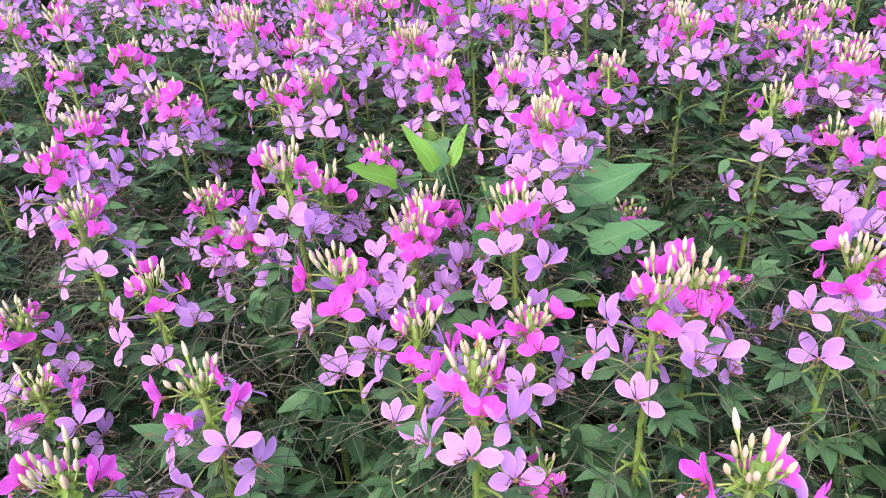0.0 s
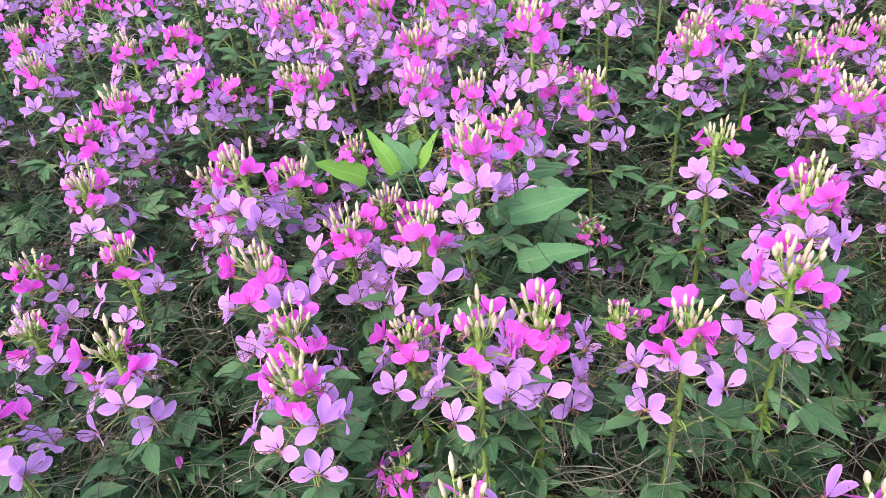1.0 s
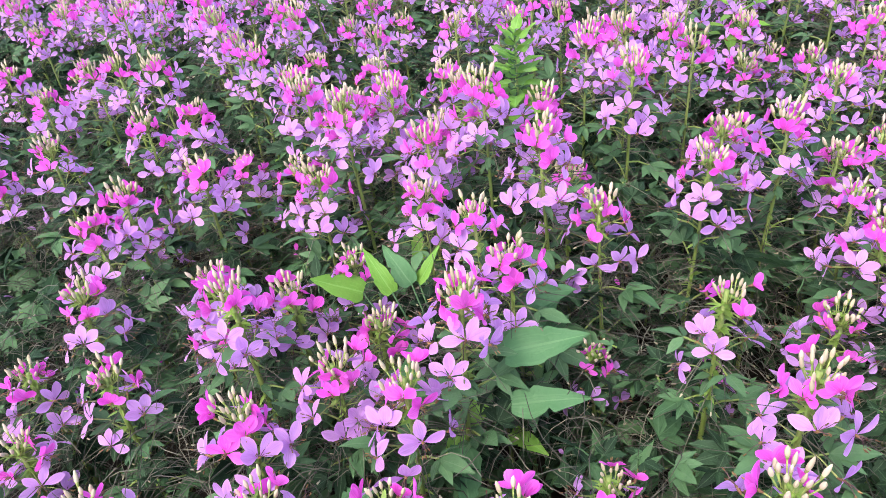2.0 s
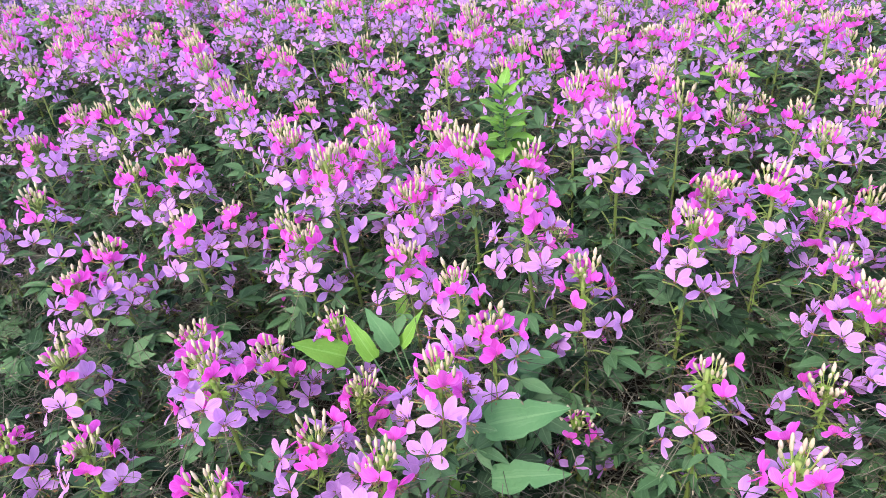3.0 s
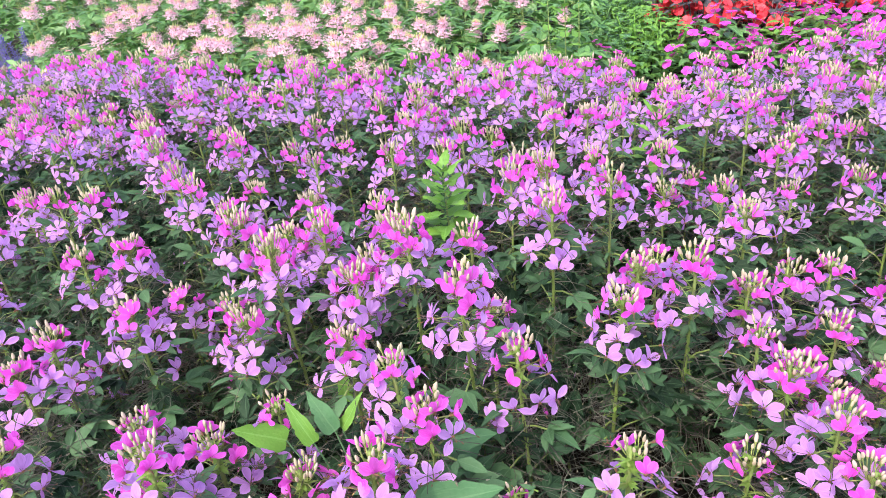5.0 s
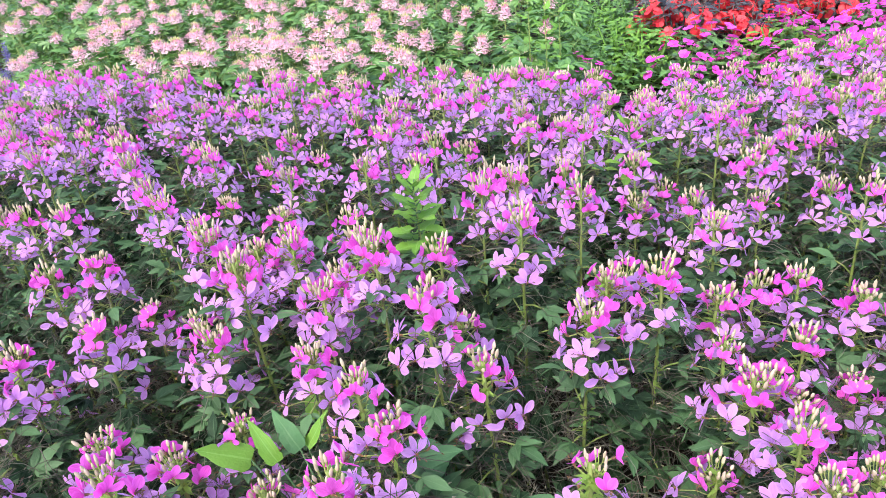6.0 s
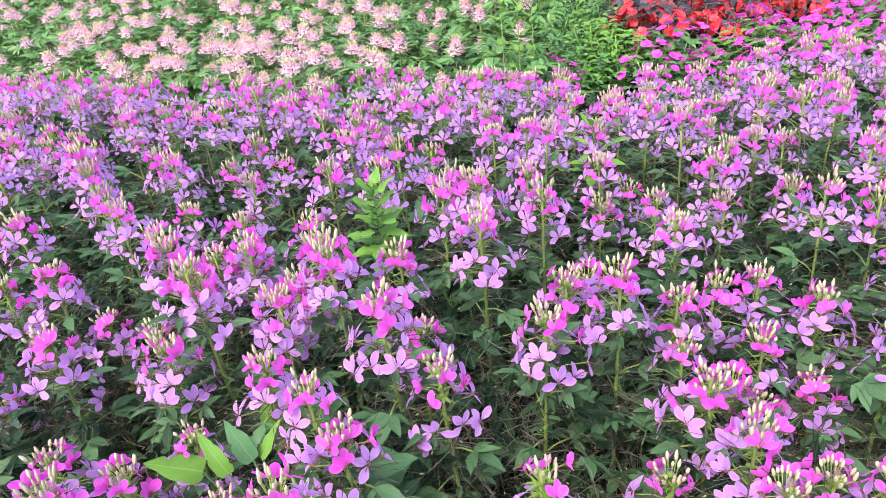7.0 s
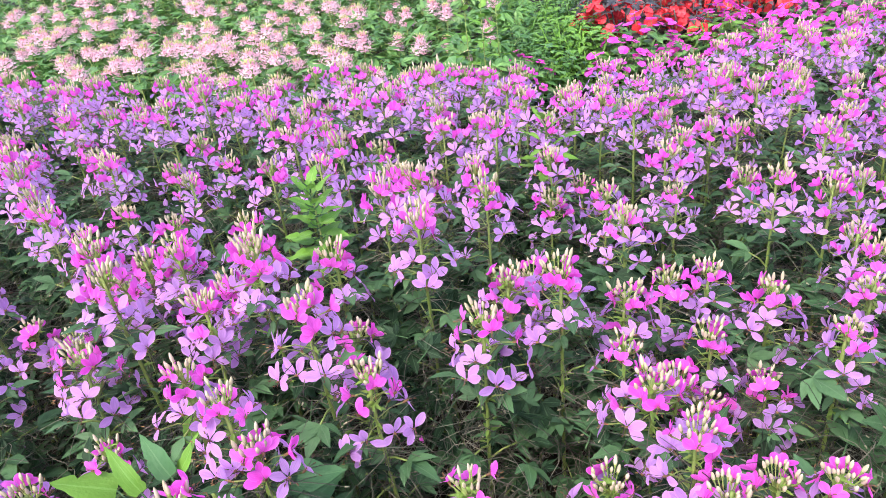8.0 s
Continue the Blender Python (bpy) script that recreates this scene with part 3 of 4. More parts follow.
# mostly the shade-darkened green, with some leaves in the plain LEAF green
scatter("undergrowth_leaves", LEAVES, 16000, under, under_rng, [SHADE_LEAF, BRACT, LEAF], "dense cleome leaves below the flowers, their green darkened for shade", "leaves")


def wire(rng, long):
    s = Shape()
    rise, sag, bend = rng.uniform(0.2, 0.9), rng.uniform(0.5, 1.3), rng.uniform(-0.45, 0.45)
    tube(s, [(long * bend * math.sin(2.2 * t + rise), long * t, long * (rise * t - sag * t * t)) for t in (0, 0.25, 0.5, 0.75, 1.0)], [0.0005, 0.00048, 0.00044, 0.0004, 0.00028], 3, 0)
    if rng.random() < 0.22:
        tube(s, [(long * bend * math.sin(2.2 + rise), long, long * (rise - sag)), (long * bend * math.sin(2.2 + rise), long + 0.0028, long * (rise - sag) + 0.001)], [0.0010, 0.0006], 4, 1)
    return s


WIRES = [wire(under_rng, under_rng.uniform(0.035, 0.095)) for _ in range(20)]


tuft = [0.0, 0.0, 0.0, 0]


def tangle(rng):
    # the stalks hang in tufts of a dozen round a hidden stem
    if tuft[3] == 0:
        y = 0.05 + 1.9 * rng.random()
        tuft[:] = [rng.uniform(-0.55 - 0.62 * y, 0.46 + 0.36 * y), y, rng.uniform(0.27, 0.44), 12]
    tuft[3] -= 1
    if tuft[1] < 0.6 and rng.random() < 0.30:
        return None
    x, y, z, _ = tuft
    return pose(x + rng.uniform(-0.02, 0.02), y + rng.uniform(-0.02, 0.02), z + rng.uniform(-0.05, 0.05), rng.uniform(-20, 20), 0, rng.uniform(0, 360))


scatter("seed_stalk_tangle", WIRES, 30000, tangle, under_rng, [STALK, HUSK], "tangle of thin dry olive seed stalks", "stalks")


# fallen petals caught in the leaves
FALLEN = []
for k in range(4):
    one = Shape()
    vs, fs, hs = blade(0.019, 0.009, PETAL_LINE, 0.3, (0.3, -0.3, 0.1, 0.5)[k], 0.04, under_rng)
    one.add(vs, fs, 1 if k == 3 else 0, None, hs)
    FALLEN.append(one)


def fallen(rng):
    y = 0.15 + 1.2 * rng.random()
    return pose(rng.uniform(-0.4 - 0.5 * y, 0.42 + 0.3 * y), y, rng.uniform(0.33, 0.41), rng.uniform(-40, 40), rng.uniform(-40, 40), rng.uniform(0, 360)) @ Matrix.Scale(rng.uniform(0.45, 0.8), 4)


scatter("fallen_petals", FALLEN, 170, fallen, under_rng, [LILAC, PINK], "fallen lilac petals caught on the leaves", "petals")


# ---- broad-leaved weeds in the bed ----
def broad_leaf(rng, base, tip, width, material, parent, label="", stalk_from=None, line=BROAD_LINE, face=(0, -0.35, 1)):
    """One broad leaf from base to tip, wavy and chewed at the edge, with its stalk."""
    base, tip = Vector(base), Vector(tip)
    long = (tip - base).length
    s = Shape()
    rows, ph = 17, rng.uniform(0, 6.28)
    cup, droop = rng.uniform(0.10, 0.30), rng.uniform(0.05, 0.20)
    bites = [(rng.uniform(0.15, 0.85), rng.uniform(0.03, 0.08), rng.uniform(0.12, 0.42), rng.choice((-1, 1))) for _ in range(4)]
    vs, hs = [], []
    for i in range(rows):
        t = i / (rows - 1)
        half = float(np.interp(t, [q for q, _ in line], [w for _, w in line])) * width / 2
        sides = []
        for side in (-1, 1):
            edge = half * (1 + 0.05 * math.sin(17 * t + ph * side))
            for at, wide, deep, on in bites:
                if on == side and abs(t - at) < wide:
                    edge *= 1 - deep * (1 - abs(t - at) / wide)
            sides.append(max(edge, 0.0006))
        y, z = long * t, -droop * long * t * t + 0.02 * long * math.sin(6 * t + ph)
        for u in (-1, -0.5, 0, 0.5, 1):
            reach = sides[0 if u < 0 else 1]
            vs.append(Vector((u * reach, y, z + cup * reach * abs(u) ** 1.4 + 0.05 * width * u * math.sin(8 * t + ph) - (0.03 * width if u == 0 else 0))))
            hs.append((0.5 + 0.5 * u, t))
    fs = [(5 * i + k, 5 * i + k + 1, 5 * i + k + 6, 5 * i + k + 5) for i in range(rows - 1) for k in range(4)]
    s.add(vs, fs, 0, frame_of(base, tip - base, face), hs)
    if stalk_from:
        root = Vector(stalk_from)
        bow = root * 0.35 + base * 0.65
        bow.z = min(bow.z, base.z - 0.35 * (base - root).to_2d().length)
        tube(s, [root, bow, base], [0.0012, 0.0011, 0.0010], 5, 1)
    return part("leaf", s.mesh("leaf", [material, LEAF]), parent, label)


weed_rng = random.Random(21)
weed = tagged(new("bindweed_plant"), "broad-leaved green weed with chewed leaf edges among the cleomes", "weed")
weed.matrix_basis = pose(0.03, 0.66, 0)
s = Shape()
tube(s, [(0, 0, 0), (0.01, 0.0, 0.2), (0.0, 0.0, 0.36), (-0.02, 0.01, 0.47)], [0.004, 0.0035, 0.003, 0.002], 6, 0)
part("stem", s.mesh("stem", [STEM]), weed)
here = weed.matrix_basis.inverted()
for base, tip, width, tone, lean in (
    ((0.090, 0.590, 0.482), (0.163, 0.597, 0.513), 0.038, BROAD, (0.1, -0.55, 0.85)),
    ((0.100, 0.557, 0.450), (0.170, 0.562, 0.469), 0.030, BROAD, (0.0, -0.5, 0.85)),
    ((0.076, 0.689, 0.466), (0.140, 0.690, 0.487), 0.036, BROAD, (0.05, -0.5, 0.85)),
    ((0.083, 0.662, 0.446), (0.112, 0.664, 0.452), 0.020, BROAD, (0.0, -0.6, 0.8)),
    ((-0.078, 0.652, 0.482), (-0.115, 0.627, 0.520), 0.032, BRIGHT, (0.3, -0.4, 0.9)),
    ((-0.036, 0.636, 0.500), (-0.062, 0.642, 0.547), 0.020, BRIGHT, (0.6, -1, 0.3)),
    ((-0.028, 0.669, 0.486), (-0.064, 0.687, 0.522), 0.024, BROAD, (0.4, -1, 0.6)),
    ((-0.022, 0.675, 0.484), (-0.004, 0.691, 0.523), 0.016, BRIGHT, (-0.6, -1, 0.4)),
    ((-0.040, 0.730, 0.470), (-0.046, 0.748, 0.512), 0.018, BRIGHT, (0.2, -1, 0.5)),
    ((0.004, 0.559, 0.437), (0.005, 0.560, 0.498), 0.026, BROAD, (0.2, -1, 0.4)),
    ((0.063, 0.524, 0.350), (0.033, 0.556, 0.372), 0.032, BROAD, (0.0, -0.4, 1.0)),
    ((0.088, 0.597, 0.360), (0.128, 0.571, 0.372), 0.022, BRIGHT, (0.0, -0.4, 1.0)),
    ((-0.036, 0.456, 0.395), (-0.011, 0.471, 0.410), 0.026, BROAD, (0.0, -0.4, 1.0)),
    ((-0.038, 0.423, 0.388), (-0.011, 0.418, 0.380), 0.026, BROAD, (0.0, -0.4, 1.0)),
    ((0.038, 0.652, 0.450), (0.002, 0.700, 0.462), 0.034, BROAD, (0.0, -0.3, 1)),
    ((0.060, 0.640, 0.440), (0.108, 0.676, 0.450), 0.030, BROAD, (0.1, -0.4, 1)),
    ((0.040, 0.560, 0.425), (0.018, 0.605, 0.436), 0.028, BROAD, (0.1, -0.4, 1)),
    ((0.052, 0.540, 0.400), (0.078, 0.478, 0.380), 0.034, BROAD, (0.2, 0.1, 1)),
    ((0.060, 0.600, 0.395), (0.030, 0.545, 0.380), 0.028, BRIGHT, (0.0, -0.2, 1)),
    ((0.090, 0.690, 0.425), (0.120, 0.730, 0.440), 0.028, BROAD, (0.0, -0.5, 0.8)),
):
    turned = [here @ Vector(p) for p in (base, tip)]
    broad_leaf(weed_rng, *turned, width, tone, weed, "fresh light green leaf" if tone is BRIGHT else "", (0.0, 0.0, 0.24), BROAD_LINE, lean)


def sprout(name, x, y, height, size, leaves, seed, label, tone=BRIGHT, line=BROAD_LINE, wide=0.55, low=0.70):
    """An upright young weed: a stem with leaves all the way up."""
    rng = random.Random(seed)
    root = tagged(new(name), label, "weed")
    root.matrix_basis = pose(x, y, 0)
    s = Shape()
    tube(s, [(0, 0, 0), (0.004, 0, height * 0.5), (0, 0.003, height)], [0.0035, 0.003, 0.0012], 6, 0)
    part("stem", s.mesh("stem", [STEM]), root)
    for k in range(leaves):
        f = (k + 0.5) / leaves
        h = height * (low + (1 - low) * f)
        w = k * 2.399 + rng.uniform(-0.3, 0.3)
        rise = 0.1 + 1.1 * f * f
        out = Vector((math.cos(w), math.sin(w), rise)).normalized()
        base = Vector((0, 0, h)) + out * 0.012
        long = size * (1.1 - 0.55 * f) * rng.uniform(0.85, 1.15)
        broad_leaf(rng, base, base + out * long, long * wide, tone, root, "", (0, 0, h), line, Vector((0, 0, 1)) - out * 0.3)
    return root


sprout("weed_sprout", 0.012, 1.050, 0.618, 0.040, 34, 31, "bright green upright weed sprouting among the lilac flowers", BRIGHT, BROAD_LINE, 0.66, 0.80)
sprout("cleome_seedling", 0.309, 1.350, 0.585, 0.060, 16, 32, "young bright green cleome shoot without flowers", BRIGHT, LEAF_LINE, 0.34, 0.84)


# ---- pale pink cleomes behind ----
def pink_cleome(seed, head, tall=1.0, whole=None):
    """A pale pink cleome 0.42 m high with a lime bud tip; tall stretches the flower head."""
    rng = random.Random(seed)
    top = 0.42
    s = Shape()
    tube(s, [(0.01, 0, 0), (0.0, 0.004, top * 0.5), (0, 0, top)], [0.004, 0.0035, 0.0022], 5, 0)
    green, n = s, int(20 * tall ** 0.7)
    s = Shape()
    turn = rng.uniform(0, 6.28)
    for k in range(n):
        f = k / (n - 1)
        w = turn + k * 2.399
        out = Vector((math.cos(w), math.sin(w), 0))
        drop = 0.040 * f * head * tall
        reach = (0.006 + 0.026 * min(1, 1.6 * f)) * rng.uniform(0.5, 1.35) * head
        place = Vector((0, 0, top - drop)) + out * reach
        tube(s, [(0, 0, top - drop - 0.01), place], [0.0009, 0.0008], 3, 2)
        tip = radians(rng.uniform(5, 60))
        facing = out * math.cos(tip) + Vector((0, 0, math.sin(tip)))
        upward = Vector((0, 0, math.cos(tip))) - out * math.sin(tip)
        base = frame_of(place, upward, facing)
        for a in (-80, -28, 28, 80):
            vs, fs, hs = blade(0.0155 * rng.uniform(0.85, 1.15), 0.0060, PETAL_FAR, 0.2, rng.uniform(0, 0.3), 0, rng)
            s.add(vs, fs, 0 if f > 0.14 + rng.uniform(-0.35, 0.4) else 1, base @ Matrix.Rotation(radians(a + rng.uniform(-12, 12)), 4, "Z") @ Matrix.Rotation(radians(rng.uniform(5, 35)), 4, "X"), hs)
        for _ in range(2):
            way = (facing + Vector((rng.uniform(-0.7, 0.7), rng.uniform(-0.7, 0.7), rng.uniform(-0.4, 0.4)))).normalized()
            tube(s, [place, place + way * 0.028], [0.0005, 0.0004], 3, 0)
    petals, tip = s, Shape()
    for k in range(11):
        f = math.sqrt((k + 0.5) / 11)
        w = k * 2.399
        out = Vector((math.cos(w), math.sin(w), 0))
        bud(tip, Vector((0, 0, top + 0.008 * (1 - f))) + out * 0.014 * f, Vector((0, 0, 1)) + out * f * 0.6, rng.uniform(0.011, 0.016), 0.0027, 0, 1, 3)
    leafy = Shape()
    gather(leafy, green, None, (1,))
    for k in range(15):
        f = (k + rng.random()) / 15
        w = k * 2.399
        out = Vector((math.cos(w), math.sin(w), rng.uniform(0.1, 0.7)))
        gather(leafy, palmate(rng, rng.uniform(0.045, 0.075), 5, LEAF_LINE, 0.7, 0, 1, 0.34), frame_of((0, 0, top - 0.06 - 0.28 * f), out, (0, 0, 1)))
    if whole:
        gather(whole, petals, None, (0, 1, 2))
        gather(whole, tip, None, (3, 2))
        gather(whole, leafy, None, (4, 5))
        return None
    plant = new("pink_cleome_plant")
    part("flower_head", petals.mesh("flower_head", [PALE, SALMON, CALYX]), plant, "pale pink petals, salmon towards the top")
    part("bud_tip", tip.mesh("bud_tip", [LIME, CALYX]), plant, "lime green buds at the tip")
    part("foliage", leafy.mesh("foliage", [MID_LEAF, STEM]), plant, "mid green hand-shaped leaves")
    return plant


far_rng = random.Random(41)
spots = []
for tries in range(16000):
    y = far_rng.uniform(2.32, 5.0)
    x = far_rng.uniform(-5.5, 0.05)
    if x < 0.45 - 0.97 * y or (y < 2.6 and x > -0.15):
        continue
    gap = 0.072 if y < 2.8 else 0.080 if y < 3.4 else 0.10
    if x > -0.5:
        gap = 0.17
    elif noise.noise(Vector((x * 1.9, y * 1.9, 3.0))) < 0.0:
        gap = 0.21
    if all((x - a) ** 2 + (y - b) ** 2 > gap * gap for a, b in spots):
        spots.append((x, y))
spots.sort(key=lambda p: p[1] - 0.15 * p[0])
queue = spots[300:]
spots = spots[:300]
PINK_SIZES = (0.86, 0.78, 0.94, 0.74, 0.84, 0.98, 0.68, 0.74)
built = {}
for x, y in spots:
    sort = far_rng.randrange(6, 8) if x > -0.5 and y > 2.6 else far_rng.randrange(6)
    size = far_rng.uniform(0.80, 1.12) * (0.92 if x > -0.5 and y > 2.6 else 1.0)
    m = pose(x, y, 0, far_rng.uniform(-4, 4), far_rng.uniform(-4, 4), far_rng.uniform(0, 360)) @ Matrix.Scale(size, 4)
    if sort in built:
        plant = repeat(built[sort], m)
    else:
        plant = built[sort] = pink_cleome(60 + sort, PINK_SIZES[sort], 1.0 if sort < 6 else 2.2)
        plant.matrix_basis = m
    tagged(plant, "pale pink cleome with lime bud tip in the bed behind", "cleome", "pale pink cleomes")

bases = []
for sort in range(6):
    both = Shape()
    pink_cleome(60 + sort, PINK_SIZES[sort], 1.0, both)
    bases.append(both)


def next_pink(rng):
    x, y = queue.pop()
    return pose(x, y, 0, 0, 0, rng.uniform(0, 360)) @ Matrix.Scale(rng.uniform(0.86, 1.16), 4)


scatter("pink_cleome_mass", bases, len(queue), next_pink, far_rng, [PALE, SALMON, CALYX, LIME, MID_LEAF, STEM], "crowd of pale pink cleomes further back in their bed", "cleomes")

PINK_LEAVES = [palmate(far_rng, far_rng.uniform(0.05, 0.085), 5, LEAF_LINE, 0.6, 0, 1, 0.36) for _ in range(8)]


def pink_under(rng):
    y = rng.uniform(2.2, 5.3)
    x = rng.uniform(0.2 - 1.12 * y, 0.12)
    if x < -2.1 and y < 3.15:
        return None
    rough = 0.06 * noise.noise(Vector((x * 2.5, y * 2.5, 7.0)))
    return pose(x, y, 0.12 + 0.26 * rng.random() ** 0.6 + rough, rng.uniform(-30, 35), rng.uniform(-30, 30), rng.uniform(0, 360))


scatter("pink_bed_leaves", PINK_LEAVES, 4500, pink_under, far_rng, [MID_LEAF, STEM], "lush mid green leaves under the pale pink cleomes", "leaves")


# ---- impatiens, magenta in front and scarlet behind ----
def open_flower(rng, material, width):
    s = Shape()
    for k in range(5):
        vs, fs, hs = blade(width * 0.54, width * 0.50 * rng.uniform(0.9, 1.1), ((0.0, 0.0), (0.25, 0.7), (0.6, 1.0), (0.9, 0.75), (1.0, 0.0)), 0.12, rng.uniform(-0.1, 0.2), 0.02, rng)
        s.add(vs, fs, 0, Matrix.Rotation(math.tau * k / 5 + rng.uniform(-0.1, 0.1), 4, "Z") @ Matrix.Translation((0, 0, 0.0012 * k)) @ Matrix.Rotation(radians(rng.uniform(2, 14)), 4, "X"), hs)
    tube(s, [(0, 0, 0.004), (0, 0, -0.010), (0.004, 0.0, -0.024)], [0.0022, 0.0012, 0.0010], 4, 1)
    return s.mesh("flower", [material, CALYX])


FLOWERS = {m.name: [open_flower(far_rng, m, w) for w in ((0.042, 0.047, 0.038, 0.044) if m is RED else (0.037, 0.041, 0.033, 0.038))] for m in (RED, MAGENTA)}


def impatiens(seed, height, spread, petals, leaf, blooms, label):
    rng = random.Random(seed)
    plant = new("impatiens_plant")
    s = Shape()
    for k in range(5):
        w = k * 1.257
        tube(s, [(0, 0, 0), (0.3 * spread * math.cos(w), 0.3 * spread * math.sin(w), height * 0.5), (0.6 * spread * math.cos(w), 0.6 * spread * math.sin(w), height * 0.86)], [0.005, 0.004, 0.003], 5, 0)
    part("stem", s.mesh("stem", [leaf]), plant)
    s = Shape()

    def dome(f):
        return height * (1 - 0.38 * f * f)

    for k in range(100 if petals is RED else 150 if blooms else 230):
        f = math.sqrt(rng.random())
        w = rng.uniform(0, 6.28)
        out = Vector((math.cos(w), math.sin(w), rng.uniform(-0.1, 0.5)))
        long = rng.uniform(0.045, 0.075) * (1.0 if blooms else 0.68)
        vs, fs, hs = blade(long, long * 0.5, LEAF_LINE, 0.25, 0.25, 0.02, rng)
        s.add(vs, fs, 0, frame_of(Vector((math.cos(w) * f * spread, math.sin(w) * f * spread, dome(f) * (1 - 0.62 * rng.random() ** 1.4) - 0.01)), out, (0, 0, 1)), hs)
    part("foliage", s.mesh("foliage", [leaf]), plant)
    trusses = [(k * 0.9 + rng.uniform(-0.3, 0.3), rng.uniform(0.35, 1.05), rng.uniform(0.70, 0.96)) for k in range(7)]
    for k in range(blooms):
        f = math.sqrt((k + 0.5) / blooms)
        w = k * 2.399 + rng.uniform(-0.4, 0.4)
        if petals is RED:
            # scarlet blooms crowd together in round trusses down the sides
            w, f, up = trusses[k % 7]
            ball = Vector((rng.uniform(-1, 1), rng.uniform(-1, 1), rng.uniform(-0.4, 1))).normalized()
            place = Vector((math.cos(w) * f * spread, math.sin(w) * f * spread, dome(f) * up * rng.uniform(0.93, 1.04))) + ball * 0.036
            facing = ball + Vector((math.cos(w), math.sin(w), 0)) * 0.5 * f + Vector((0, 0, 0.15))
            part("flower", rng.choice(FLOWERS[petals.name]), plant, "", frame_of(place, facing.orthogonal(), facing) @ Matrix.Rotation(rng.uniform(0, 6), 4, "Z"))
            continue
        place = Vector((math.cos(w) * f * spread * 1.05, math.sin(w) * f * spread * 1.05, dome(f) + rng.uniform(0.012, 0.042)))
        facing = Vector((math.cos(w) * f * 0.6 + rng.uniform(-0.3, 0.3), math.sin(w) * f * 0.6 + rng.uniform(-0.9, 0.1), 1))
        part("flower", rng.choice(FLOWERS[petals.name]), plant, "", frame_of(place, facing.orthogonal(), facing) @ Matrix.Rotation(rng.uniform(0, 6), 4, "Z"))
    return tagged(plant, label, "impatiens")


def set_out(spots, make, group):
    first = []
    for k, (x, y) in enumerate(spots):
        m = pose(x, y, 0, 0, 0, far_rng.uniform(0, 360)) @ Matrix.Scale(far_rng.uniform(0.9, 1.12), 4)
        if k < 4:
            plant = make(k)
            plant.matrix_basis = m
            first.append(plant)
        else:
            plant = repeat(first[k % 4], m)
        tagged(plant, group=group)


magenta_spots, red_spots, green_spots = [], [], []
bed_rng = random.Random(52)
for j in range(12):
    for i in range(14):
        x = -0.15 + 0.21 * i + 0.1 * (j % 2) + bed_rng.uniform(-0.04, 0.04)
        y = 2.60 + 0.17 * j + bed_rng.uniform(-0.04, 0.04)
        edge = 3.16 + 0.50 * (x - 0.55)
        if 0.50 < x < 0.5 + 0.42 * y and (y < edge + 0.10 or x > 1.22) and y > 2.80 + 0.2 * (x - 0.45):
            magenta_spots.append((x, y))
        elif y >= edge + 0.18 and 0.46 < x < 1.22 and y < 4.15:
            red_spots.append((x, y))
        elif -0.1 < x <= 0.50 and (2.75 if x < 0.02 else 2.95) <= y < 4.3:
            green_spots.append((x, y))
magenta_spots += [(0.15, 2.88)]
set_out(magenta_spots, lambda k: impatiens(70 + k, 0.28, 0.13, MAGENTA, (MID_LEAF, BRIGHT)[k % 4 == 3], 16, "low impatiens with flat magenta flowers and green leaves"), "magenta impatiens")
set_out(red_spots, lambda k: impatiens(80 + k, 0.36, 0.14, RED, BRONZE, 49, "scarlet impatiens with dark bronze leaves"), "scarlet impatiens")
set_out(green_spots, lambda k: impatiens(90 + k, 0.31, 0.14, MAGENTA, (MID_LEAF, BRIGHT)[k % 2], 0, "leafy green impatiens not in flower"), "green impatiens")
for x, y, height, seed in ((-0.015, 2.66, 0.57, 33), (0.045, 2.62, 0.55, 34), (0.085, 2.70, 0.52, 35)):
    sprout("tall_weed", x, y, height, 0.062, 13, seed, "tall thin light green weed behind the lilac bed", BRIGHT, BROAD_LINE, 0.6, 0.40)


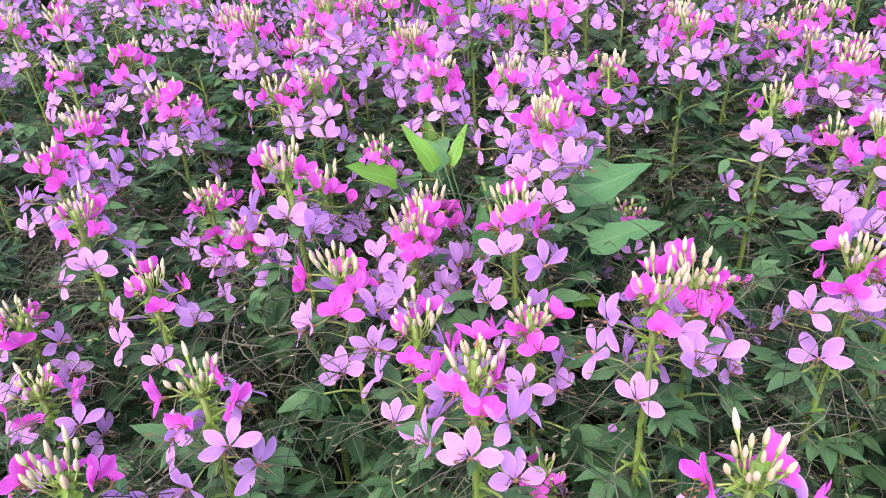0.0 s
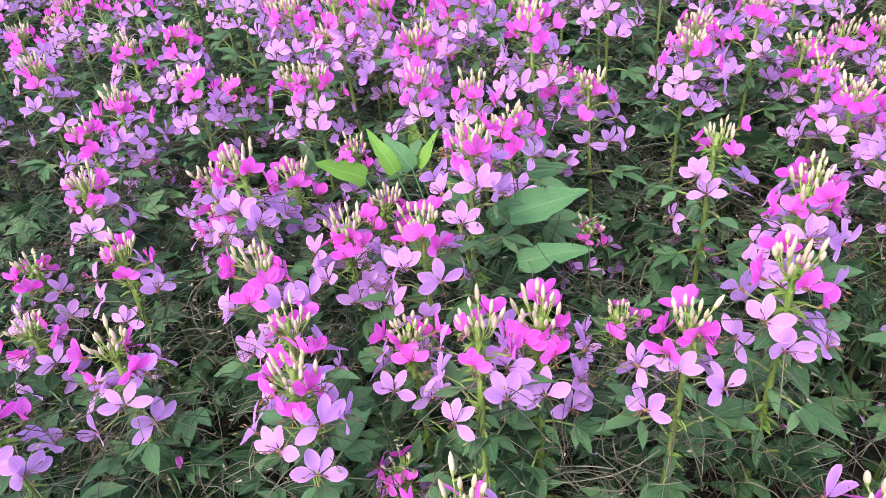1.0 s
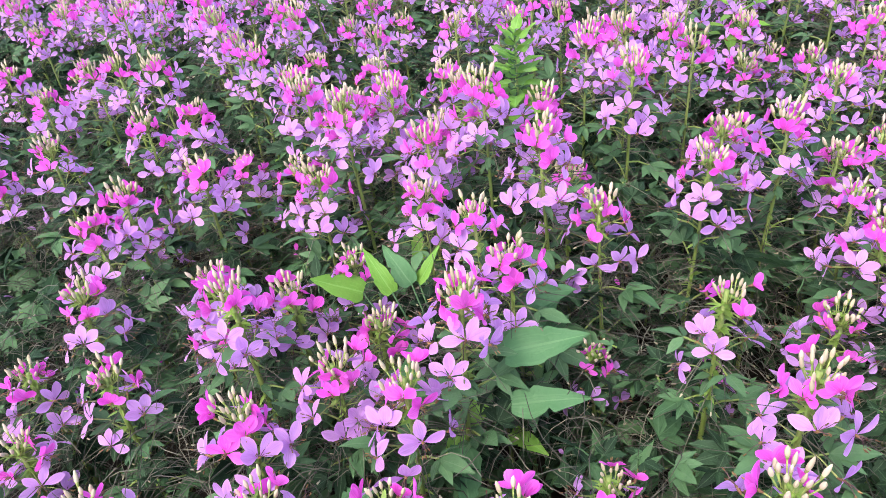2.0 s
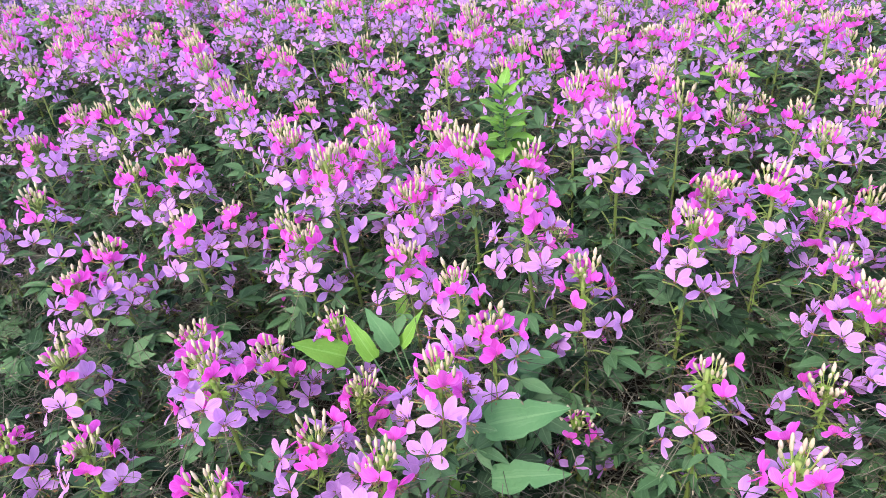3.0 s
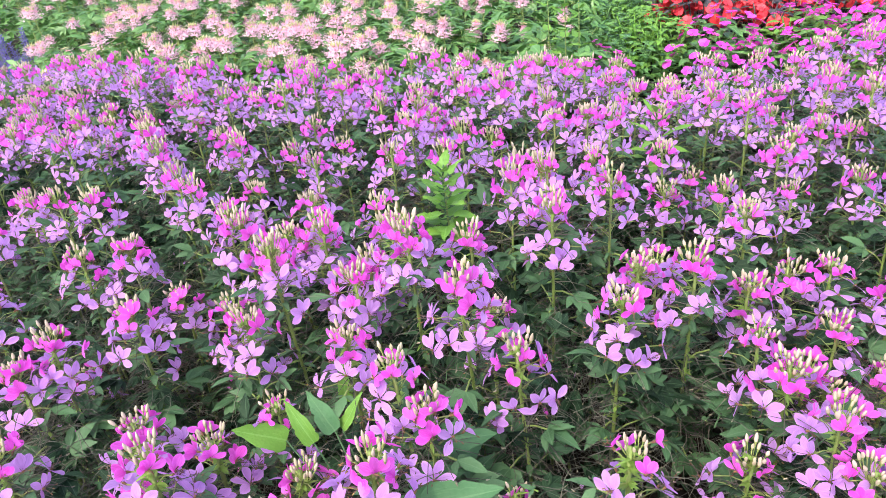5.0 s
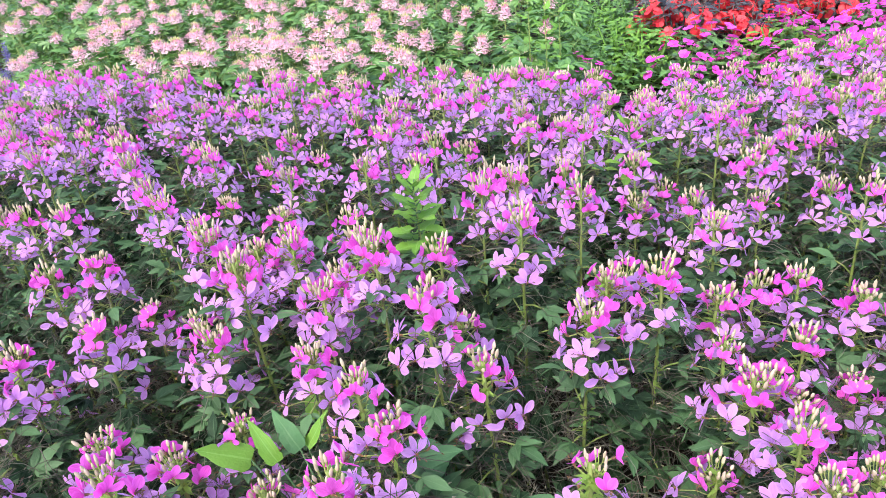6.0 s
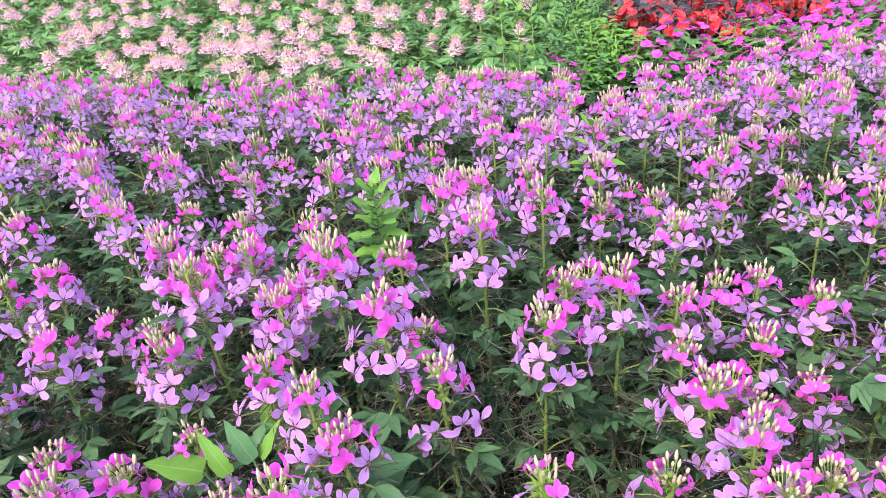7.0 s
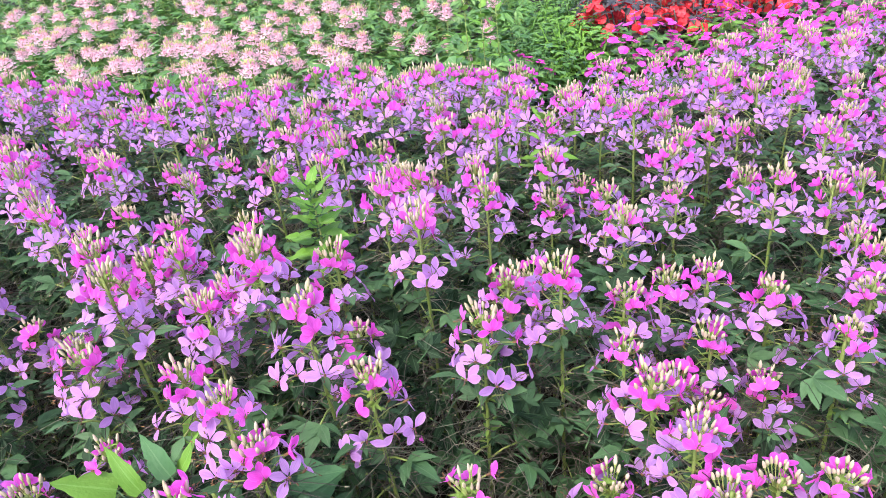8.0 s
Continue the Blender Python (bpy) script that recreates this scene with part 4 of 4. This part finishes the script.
# ---- blue salvia at the far corner ----
def salvia(seed):
    rng = random.Random(seed)
    plant = new("salvia_plant")
    s = Shape()
    for k in range(40):
        w = rng.uniform(0, 6.28)
        long = rng.uniform(0.04, 0.07)
        vs, fs, hs = blade(long, long * 0.4, LEAF_LINE, 0.25, 0.2, 0.02, rng)
        s.add(vs, fs, 0, frame_of((rng.uniform(-0.08, 0.08), rng.uniform(-0.08, 0.08), rng.uniform(0.03, 0.3)), (math.cos(w), math.sin(w), 0.4), (0, 0, 1)), hs)
    part("foliage", s.mesh("foliage", [MID_LEAF]), plant)
    for k in range(9):
        x, y = rng.uniform(-0.08, 0.08), rng.uniform(-0.08, 0.08)
        top = rng.uniform(0.32, 0.40)
        s = Shape()
        tube(s, [(x * 0.5, y * 0.5, 0), (x, y, top)], [0.002, 0.0012], 4, 1)
        for q in range(34):
            h = top - 0.12 * q / 34
            w = q * 2.399
            bud(s, (x, y, h), (math.cos(w), math.sin(w), 0.6), 0.014, 0.0034, 0, 1, 3)
        part("flower_spike", s.mesh("flower_spike", [BLUE, STEM]), plant, "blue-violet flower spike")
    return tagged(plant, "blue salvia with violet flower spikes at the bed corner", "salvia")


set_out([(-2.30, 2.60), (-2.45, 2.82), (-2.60, 2.90), (-2.36, 2.76), (-2.50, 2.95), (-1.42, 2.06), (-1.60, 2.14), (-1.24, 2.12), (-1.02, 2.10), (-2.62, 2.70), (-2.75, 3.00)], lambda k: salvia(95 + k), "blue salvia")


# ---- shrubs that close the garden behind the beds ----
HEDGE = [palmate(far_rng, far_rng.uniform(0.07, 0.11), 5, LEAF_LINE, 0.3, 0, 1, 0.45) for _ in range(6)]


def hedge_leaf(rng):
    x = rng.uniform(-7.5, 4.5)
    y = 5.6 + 0.9 * rng.random() + 0.12 * abs(x)
    top = 1.1 + 0.25 * noise.noise(Vector((x * 1.2, y, 0)))
    return pose(x, y, top * rng.random() ** 0.6, rng.uniform(-20, 60), rng.uniform(-30, 30), rng.uniform(0, 360))


scatter("hedge_leaves", HEDGE, 2400, hedge_leaf, far_rng, [LEAF, STEM], "dark green shrubs behind the flower beds", "shrub")
